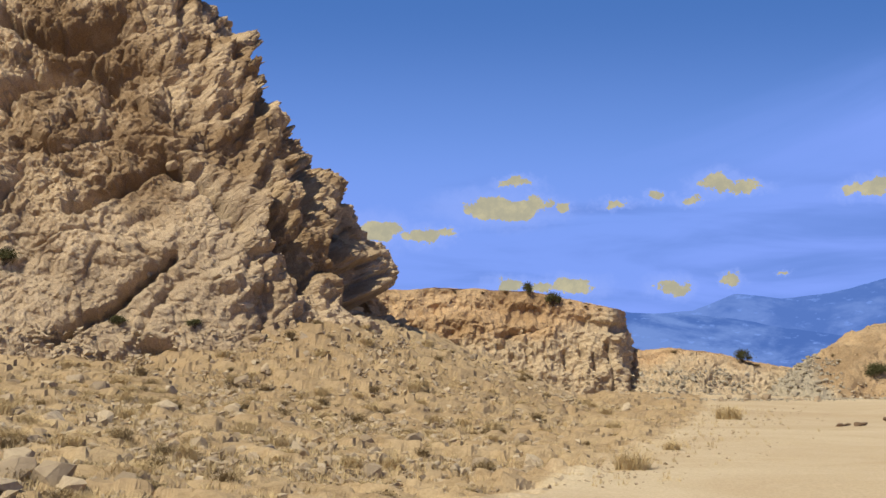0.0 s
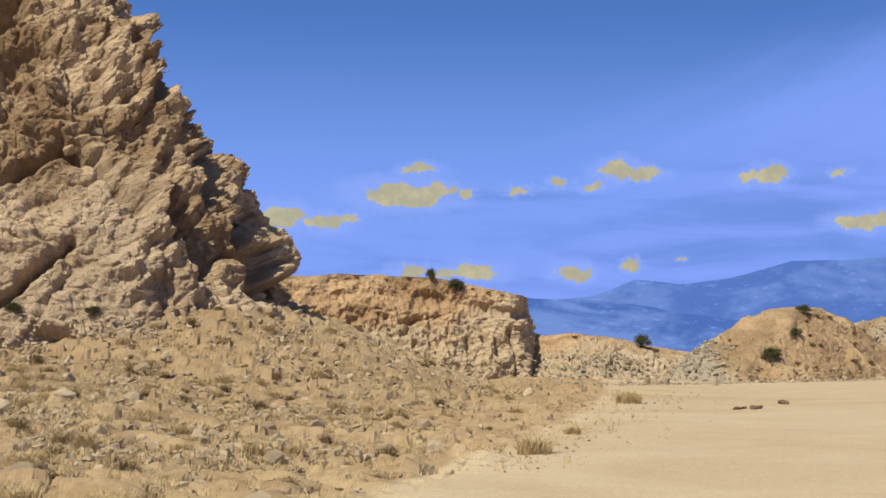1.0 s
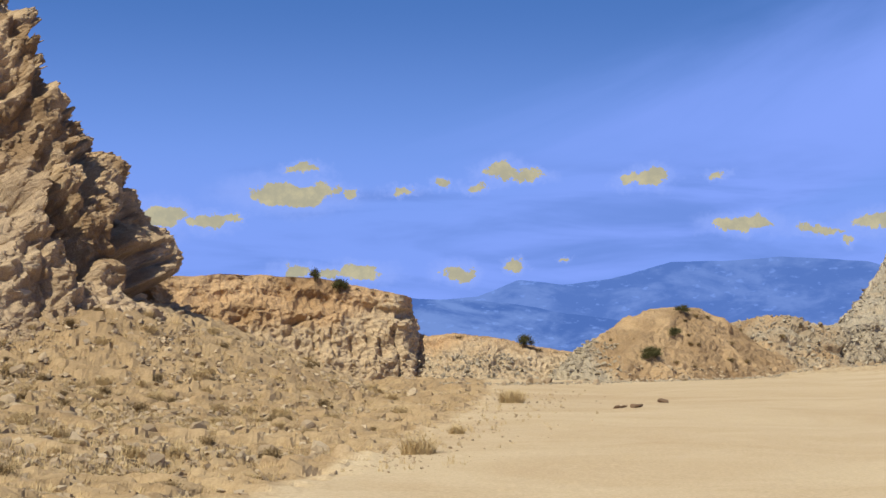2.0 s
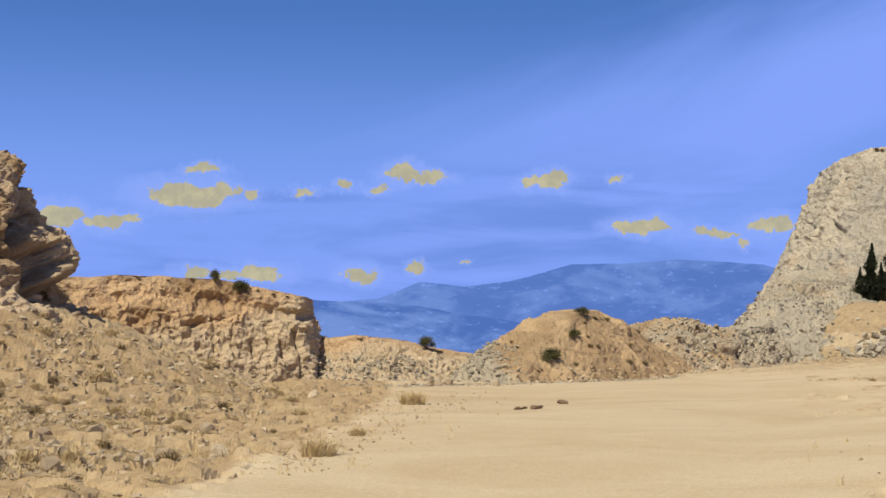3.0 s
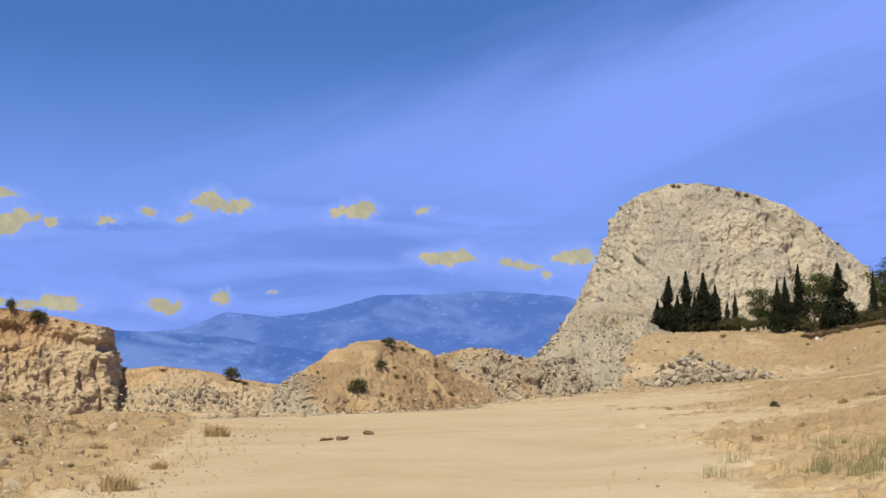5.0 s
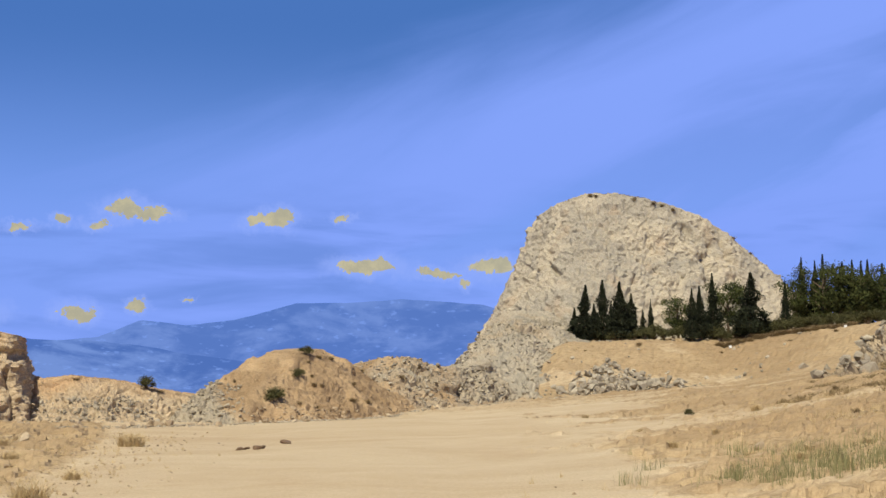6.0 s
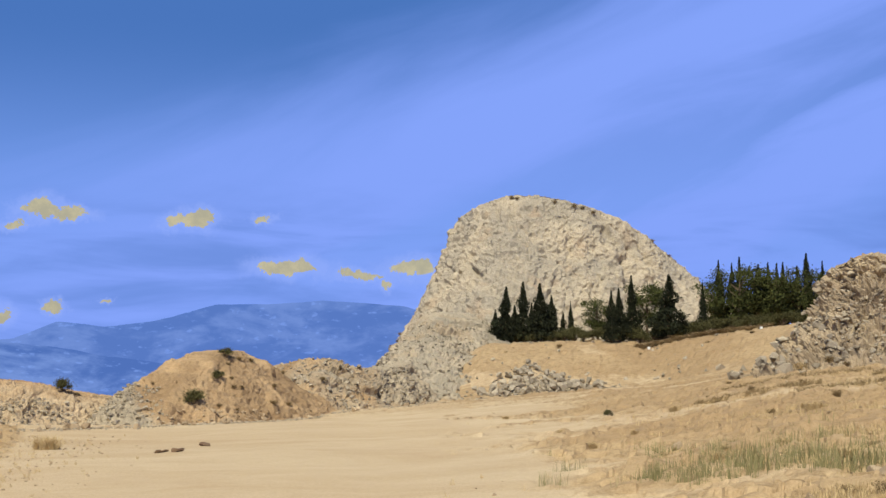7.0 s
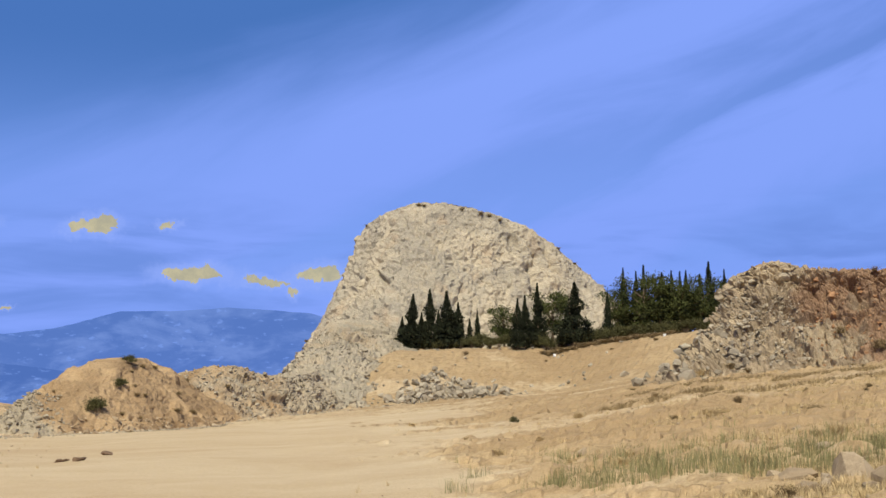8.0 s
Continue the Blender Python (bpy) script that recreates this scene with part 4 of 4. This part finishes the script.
def verge_spot(r):
    """The sparse dry strip between the talus and the sand."""
    y = r.uniform(18, 50)
    edge = float(np.interp(y, [5, 14, 30, 45, 60], [-3.2, -4.0, -4.6, -5.4, -8.0]))
    return edge + abs(r.normal()) * (0.4 + 0.035 * y), y


grass("verge_grass", 500, verge_spot, 0.09, 0.005, DRY, "sparse dry grass along the edge of the sand", 32, 8, 0.9)
scree("verge_gravel", ground_spots(1500, verge_spot, 33), (0.03, 0.13), STONE, "small stones along the edge of the sand", 33)

# -- crag --
for az, rise, size in ((-28.9, 2.0, 0.5), (-25.9, 1.8, 0.5), (-33.3, 6.0, 0.9), (-20.9, 2.2, 0.4), (-16.7, -0.6, 0.55), (-31.5, -0.8, 0.5), (-29.3, -2.4, 0.5)):
    bush("green" if rise > 1.7 and size != 0.4 else "dry", face_at("rock_crag", az, rise), size, "small olive bush rooted in a rock crevice", "bushes on the crag", 0.7)

# -- cliff, low ridge and mound --
bush("green", face_at("quarry_cliff", -12.14, 4.45), 0.5, "small dark tree-like bush on the cliff's edge", "bushes on the cliff", 1.5)
bush("green", face_at("quarry_cliff", -11.17, 3.5), 0.75, "dark green bush hanging over the cliff's edge", "bushes on the cliff", 1.2)
for az in (-15.2, -14.0, -13.1, -10.4, -9.8, -9.2):
    bush("dry", face_at("quarry_cliff", az, float(np.interp(az, [-16, -12, -8.6], [4.6, 4.4, 3.2]))), 0.35, "low dry tuft on the cliff's edge", "tufts on the cliff", 0.5)
bush("green", face_at("low_ridge", -3.48, -0.35), 0.85, "rounded dark green bush on the low ridge", "bushes on the low ridge", 0.9)
for az, rise in ((-6.2, 0.35), (-5.9, 0.35), (-4.4, 0.1), (-2.9, -0.6)):
    bush("dry", face_at("low_ridge", az, rise), 0.5, "flat dry bush on the crest of the low ridge", "bushes on the low ridge", 0.5)
for az, rise, size, kind in ((1.73, -1.15, 1.1, "green"), (2.6, 0.55, 0.75, "green"), (2.95, 2.1, 0.75, "green"), (3.3, 0.0, 0.45, "dry"), (3.6, -0.1, 0.4, "dry"), (3.05, 1.5, 0.4, "dry"),
                             (2.7, -1.4, 0.45, "dry"), (4.9, -0.1, 0.45, "dry"), (3.5, 1.85, 0.5, "dry"), (3.95, 1.7, 0.5, "dry"), (4.9, -1.3, 0.65, "dry"), (5.5, -1.35, 0.55, "dry"),
                             (3.5, -1.75, 0.4, "dry"), (0.2, -0.3, 0.4, "dry"), (0.0, 0.2, 0.35, "dry"), (3.2, 0.55, 0.35, "dry")):
    bush(kind, face_at("earth_mound", az, rise), size, "dark green bush on the orange mound" if kind == "green" else "small dry bush on the orange mound", "bushes on the mound", 0.75)
for az, rise, size in ((6.9, 0.25, 0.6), (5.2, 0.8, 0.6), (7.6, 1.1, 0.45), (8.4, 1.2, 0.45)):
    bush("dry", face_at("rubble_ridge", az, rise), size, "dark dry bush on the rubble ridge", "bushes on the rubble ridge", 0.8)


for _ in range(34):
    stone("scree_block", face_at("earth_mound", srng.uniform(-3.2, -0.3), srng.uniform(-2.6, -0.6)), srng.uniform(0.2, 0.5), GREY_STONE, "grey rubble blocks", "grey rubble block on the mound's scree")
for _ in range(30):
    stone("scree_block", face_at("low_ridge", srng.uniform(-7.6, -3.0), srng.uniform(-2.8, -1.0)), srng.uniform(0.15, 0.4), GREY_STONE, "grey rubble blocks", "pale rubble block below the low ridge")
for _ in range(60):
    stone("scree_block", face_at("rubble_ridge", srng.uniform(4.6, 10.5), srng.uniform(-1.4, 1.2)), srng.uniform(0.14, 0.42), GREY_STONE, "grey rubble blocks", "grey rubble block on the long ridge")


def rim_spot(r):
    """The line of small stones where the sand ends."""
    az = r.uniform(-9, 13.5)
    far = float(np.interp(az, [-9, -4, 0, 3, 6, 9, 13.5], [57, 56, 57.5, 60, 66, 79, 92])) + r.normal() * 0.7
    return pol(az, far)


for _ in range(60):
    stone("edge_stone", on_ground(*rim_spot(srng)), 0.15 + 0.45 * srng.random() ** 2, STONE, "stones along the sand's edge", "pale stone at the edge of the sandy floor")
scree("edge_gravel", ground_spots(2200, rim_spot, 41), (0.05, 0.24), GREY_STONE, "small stones along the far edge of the sand", 41)

for name, mass, count, az0, az1, rise0, rise1, sizes, mat, label in (
        ("ridge_scree", "low_ridge", 1500, -8.4, -3.0, -3.4, -0.9, (0.06, 0.3), GREY_STONE, "pale grey scree cones below the low ridge"),
        ("mound_scree", "earth_mound", 1700, -3.6, 0.5, -3.4, 0.2, (0.07, 0.34), GREY_STONE, "grey scree at the mound's flank"),
        ("mound_foot_scree", "earth_mound", 700, 0.4, 7.5, -3.2, -1.7, (0.06, 0.3), STONE, "pale stones along the foot of the mound"),
        ("rubble_scree", "rubble_ridge", 1800, 4.2, 11.5, -2.2, 1.9, (0.08, 0.45), GREY_STONE, "loose grey and brown rubble over the long ridge"),
        ("fan_scree", "scree_fan", 2600, 6.9, 14.4, -2.0, 4.2, (0.10, 0.55), GREY_STONE, "loose grey stones over the scree fan"),
        ("cliff_scree", "quarry_cliff", 900, -14.0, -7.4, -3.2, -1.3, (0.06, 0.35), STONE, "pale broken stones at the foot of the cliff"),
        ("crag_scree", "rock_crag", 1600, -34.0, -16.4, -3.5, 1.6, (0.05, 0.4), STONE, "broken stones lodged at the foot of the crag")):
    scree(name, mass_spots(mass, count, az0, az1, rise0, rise1, 61), sizes, mat, label, 62)

# -- loose dark stones on the sand --
for az, rise, size in ((2.11, -4.25, 0.38), (2.2, -4.28, 0.3), (1.2, -4.62, 0.34), (0.95, -4.66, 0.3), (0.45, -4.68, 0.26), (0.2, -4.72, 0.3), (0.6, -4.62, 0.18)):
    stone("flat_stone", ground_at(az, rise), size, DARK_STONE, "dark stones on the sand", "low dark brown stone lying on the bare sand", flat=0.7)

# -- dome, its scree, the bank and the boulder pile --
for _ in range(80):
    stone("scree_boulder", face_at("scree_fan", srng.uniform(8.0, 13.8), srng.uniform(-1.4, 3.0)), srng.uniform(0.2, 0.6), GREY_STONE, "boulders below the dome", "grey boulder on the scree fan")
for az, rise, size in ((14.7, 13.4, 1.0), (14.9, 13.4, 0.8), (16.5, 13.1, 0.9), (17.3, 12.7, 1.1), (17.6, 12.6, 0.9), (18.1, 12.3, 0.9), (12.5, 11.9, 0.8), (9.75, 3.8, 0.9), (20.6, 10.2, 0.8), (21.2, 9.3, 0.7)):
    bush("dry", face_at("limestone_dome", az, rise), size, "small dry bush clinging to the limestone dome", "bushes on the dome", 0.7)


def bank_spot(az, up):
    """A place on the bank below the terrace, up from its foot (0) to its rim (1)."""
    rim = float(np.interp(az, [9, 13.5, 20, 26], [93, 93, 102, 96]))
    return on_ground(*pol(az, rim + 24 * up))


def pile_spot(r):
    az = 15.7 + 1.25 * r.normal()
    return az, 0.03 + 0.46 * r.random() * max(0.15, 1 - 0.27 * abs(az - 15.3))


for _ in range(300):
    stone("pile_boulder", bank_spot(*pile_spot(srng)) + Vector((0, 0, 0.3 * srng.random())), 0.28 + 0.6 * srng.random() ** 2, GREY_STONE, "boulders of the pile", "grey angular boulder heaped at the foot of the bank", "boulder")
scree("pile_rubble", np.array([bank_spot(*pile_spot(srng)) for _ in range(1500)]), (0.08, 0.45), GREY_STONE, "smaller grey rubble between the heaped boulders", 63)
for _ in range(70):
    stone("bank_stone", bank_spot(srng.uniform(11.5, 24), srng.uniform(0.0, 0.9)), srng.uniform(0.2, 0.55), GREY_STONE, "stones on the bank", "grey stone half buried in the earth bank")
for az, up, size in ((16.6, 0.75, 0.8), (19.9, 0.55, 0.5), (22.6, 0.6, 0.7), (17.9, 0.85, 0.5), (14.4, 0.7, 0.5), (24.4, 0.7, 0.8)):
    bush("dry", bank_spot(az, up), size, "dry brown bush on the earth bank", "bushes on the bank", 0.7)


# -- trees on the terrace --
def tree(kind, az, far, top_rise, wide=1.0):
    """A tree on the terrace whose top stands at a given rise."""
    place = on_ground(*pol(az, far))
    height = EYE + far * top_rise / 100 - place.z
    k = int(rng.integers(0, 4))
    if kind == "cypress":
        root = plant("cypress", ("cypress", k), lambda: make_cypress(70 + k, 0.12 + 0.015 * k, 0.4), place, height, "slender dark green cypress on the terrace", "tree", "cypresses on the terrace")
    else:
        root = plant("pine", ("pine", k), lambda: make_pine(80 + k), place, height, "broad dark green pine on the terrace", "tree", "pines on the terrace")
    root.scale = (height * wide, height * wide, height)
    return root


for az, far, rise, wide in ((13.95, 121, 5.4, 1.3), (14.38, 120, 7.05, 1.35), (14.75, 122, 5.7, 1.3), (15.15, 121, 7.4, 1.0), (15.5, 122, 5.8, 1.2), (15.85, 120, 7.25, 1.35), (16.25, 121, 6.4, 1.25), (16.75, 123, 5.2, 0.9),
                            (17.1, 124, 5.95, 0.6), (18.75, 119, 6.7, 0.9), (19.1, 120, 6.9, 1.0), (19.6, 121, 7.75, 0.95), (21.05, 120, 7.8, 1.4), (20.8, 121, 6.0, 1.3), (22.45, 121, 7.2, 0.6),
                            (23.15, 128, 8.75, 0.7), (23.6, 129, 8.5, 0.7), (23.95, 130, 8.95, 0.7), (24.7, 131, 8.4, 0.8), (25.05, 131, 8.5, 0.8), (25.4, 130, 8.4, 0.8), (25.7, 131, 8.5, 0.8), (26.2, 129, 8.2, 0.8), (26.6, 128, 9.1, 0.8), (27.2, 128, 8.5, 0.7)):
    tree("cypress", az, far, rise, wide)
for az, far, rise, wide in ((23.9, 126, 7.9, 1.0), (24.6, 127, 8.0, 1.1), (25.4, 126, 7.7, 1.1), (26.2, 126, 7.4, 1.1), (20.2, 124, 6.9, 1.0), (18.2, 124, 6.0, 1.2), (22.9, 127, 7.0, 0.9), (27.0, 127, 7.6, 1.0)):
    tree("pine", az, far, rise, wide)
for k in range(36):
    az = 13.6 + 0.40 * k
    bush("green", on_ground(*pol(az, 119.5 + 2.0 * srng.random())), 1.4 + 0.9 * srng.random(), "dense olive bush under the cypresses", "undergrowth on the terrace", 0.8)
for k in range(22):
    az = 19.8 + 0.25 * k
    bush("dry", on_ground(*pol(az, 117.5 + srng.random())), 1.1 + 0.4 * srng.random(), "brown dry hedge bush along the terrace edge", "dry hedge on the terrace", 0.65)

paint, pn = material("white_paint")
finish(pn, pn.mix(pn.noise(pn.add("ShaderNodeTexCoord").outputs["Object"], 6.0, 4), (0.72, 0.71, 0.68), (0.82, 0.81, 0.78)), 0.5)


def marker_post(az, far):
    bm = bmesh.new()
    bmesh.ops.create_cube(bm, size=1.0)
    for v in bm.verts:
        v.co = Vector((v.co.x * 0.2, v.co.y * 0.16, (v.co.z + 0.5) * 0.24))
    bmesh.ops.bevel(bm, geom=bm.edges, offset=0.02, segments=2, affect="EDGES")
    me = bpy.data.meshes.new("marker_post")
    bm.to_mesh(me)
    bm.free()
    me.materials.append(paint)
    ob = new("marker_post", me)
    ob.location = on_ground(*pol(az, far))
    return tagged(ob, "small white painted marker post on the terrace", "post", "marker posts")


marker_post(20.25, 116.6)
marker_post(24.75, 116.6)

# -- outcrop and the grassy slope below it --
for _ in range(90):
    az = srng.uniform(22.4, 28.5)
    stone("outcrop_boulder", face_at("rock_outcrop", max(az, 23.2), srng.uniform(0.9, 1.2 + 0.8 * max(0, az - 23))), 0.2 + 0.55 * srng.random() ** 2, GREY_STONE, "boulders below the outcrop", "grey boulder fallen from the outcrop", "boulder")
for az, rise, size in ((23.1, 1.15, 1.0), (24.0, 0.95, 0.9), (24.9, 1.0, 0.9), (25.6, 0.85, 1.2), (24.5, 1.2, 0.7)):
    stone("outcrop_boulder", ground_at(az, rise - 0.25), size, GREY_STONE, "boulders below the outcrop", "large grey boulder below the outcrop", "boulder")
for az, rise, size, kind in ((31.7, 3.9, 0.9, "dry"), (33.2, 2.8, 1.2, "dry"), (27.4, 1.35, 0.8, "dry"), (26.2, 1.0, 0.9, "straw"), (28.0, 1.2, 0.6, "dry"), (33.0, 8.1, 0.6, "dry")):
    bush(kind, face_at("rock_outcrop", az, rise), size, "dry grey-brown bush on the outcrop", "bushes on the outcrop", 0.75)


scree("outcrop_scree", mass_spots("rock_outcrop", 2600, 22.4, 30.5, 0.2, 6.5, 64), (0.06, 0.42), GREY_STONE, "grey broken stones spilling down from the outcrop", 65)
scree("red_scree", mass_spots("rock_outcrop", 900, 29.5, 35.5, 1.0, 5.5, 66), (0.05, 0.25), RED_BLOCK, "rusty broken stones below the red face", 67)


def slope_spot(r):
    """Patches of dry grass that thicken away from the sand."""
    while True:
        az, far = 34.5 - abs(r.normal()) * 6.5, 14 + 50 * r.random() ** 1.4
        x, y = pol(az, far)
        if math.sin(x * 0.9 + 2.2 * math.sin(y * 0.23)) + math.sin(y * 0.55 + x * 0.3) + 1.2 * r.random() > 0.3:
            return x, y


CLUMPS = [(az, float(np.interp(az, [17, 21, 24, 29, 35], [22, 20.5, 19.5, 18.4, 18.0])) + d) for az, d in zip(34.8 - 15.0 * np.random.default_rng(77).random(260) ** 1.5, np.abs(np.random.default_rng(78).normal(size=260)) * 3.0 - 0.8)]
CLUMPS += [(20.4, 21), (21.3, 20.2), (18.6, 20.0), (16.3, 21), (22.3, 22.5), (18.9, 23.5), (17.1, 24.0), (20.2, 25.6), (16.4, 29.0), (20.0, 30.0)]


def green_spot(r):
    """Upright clumps in a belt nearest to the path."""
    az, far = CLUMPS[int(r.integers(0, len(CLUMPS)))]
    x, y = pol(az, far)
    return x + r.normal() * 0.12, y + r.normal() * 0.2


def strip_spot(r):
    """Dark dry strips that follow the terraces of the slope."""
    k = int(r.integers(0, 4))
    az = r.uniform((23, 22, 26, 29)[k], (29, 27, 34, 34)[k])
    return pol(az, (56, 47, 42, 50)[k] + r.normal() * 0.5 + 0.3 * (az - 26))


grass("slope_grass", 5500, slope_spot, 0.13, 0.005, DRY, "sparse dry grass on the slope below the outcrop", 51, 7, 0.7)
grass("green_grass", 900, green_spot, 0.26, 0.004, OLIVE, "upright olive-green grass belt near the path", 52, 9, 0.5)
grass("terrace_weeds", 1300, strip_spot, 0.18, 0.007, TWIG, "brown dry weeds in strips along the slope", 53, 9, 0.8)
scree("slope_gravel", ground_spots(2600, slope_spot, 54), (0.03, 0.17), STONE, "small stones on the grassy slope", 54)
for _ in range(40):
    stone("slope_stone", on_ground(*slope_spot(srng)), 0.14 + 0.25 * srng.random() ** 2, STONE, "stones on the slope", "pale stone lying in dry grass on the slope")
for az, rise, size in ((29.0, -6.65, 0.46), (29.75, -6.75, 0.58), (31.9, -6.4, 0.66), (33.2, -6.7, 0.5), (30.9, -7.0, 0.3), (32.5, -7.1, 0.3)):
    stone("slope_stone", ground_at(az, rise), size, STONE, "stones on the slope", "large pale block beside the olive-green grass")
for az, rise, size, kind in ((18.56, -2.35, 0.34, "green"), (21.2, -2.0, 0.5, "straw"), (24.3, -0.6, 0.5, "dry"), (26.9, -1.9, 0.5, "straw"), (27.6, -1.0, 0.5, "dry"), (30.6, -1.8, 0.5, "dry"), (19.6, -3.6, 0.3, "straw"), (17.9, -4.6, 0.35, "straw"),
                             (23.2, -4.9, 0.4, "straw"), (31.5, -3.2, 0.5, "straw"), (21.0, -5.4, 0.4, "straw"), (16.6, -3.6, 0.3, "straw")):
    bush(kind, ground_at(az, rise), size, {"green": "small dark green bush on the pale slope", "dry": "small brown bush on the slope", "straw": "straw-coloured weed on the sandy slope"}[kind], "weeds on the slope", 0.9)
for _ in range(70):
    kind = "dry" if srng.random() < 0.5 else "straw"
    bush(kind, on_ground(*slope_spot(srng)), 0.2 + 0.25 * srng.random(), {"dry": "small brown bush on the slope", "straw": "straw-coloured weed on the sandy slope"}[kind], "weeds on the slope", 0.8)
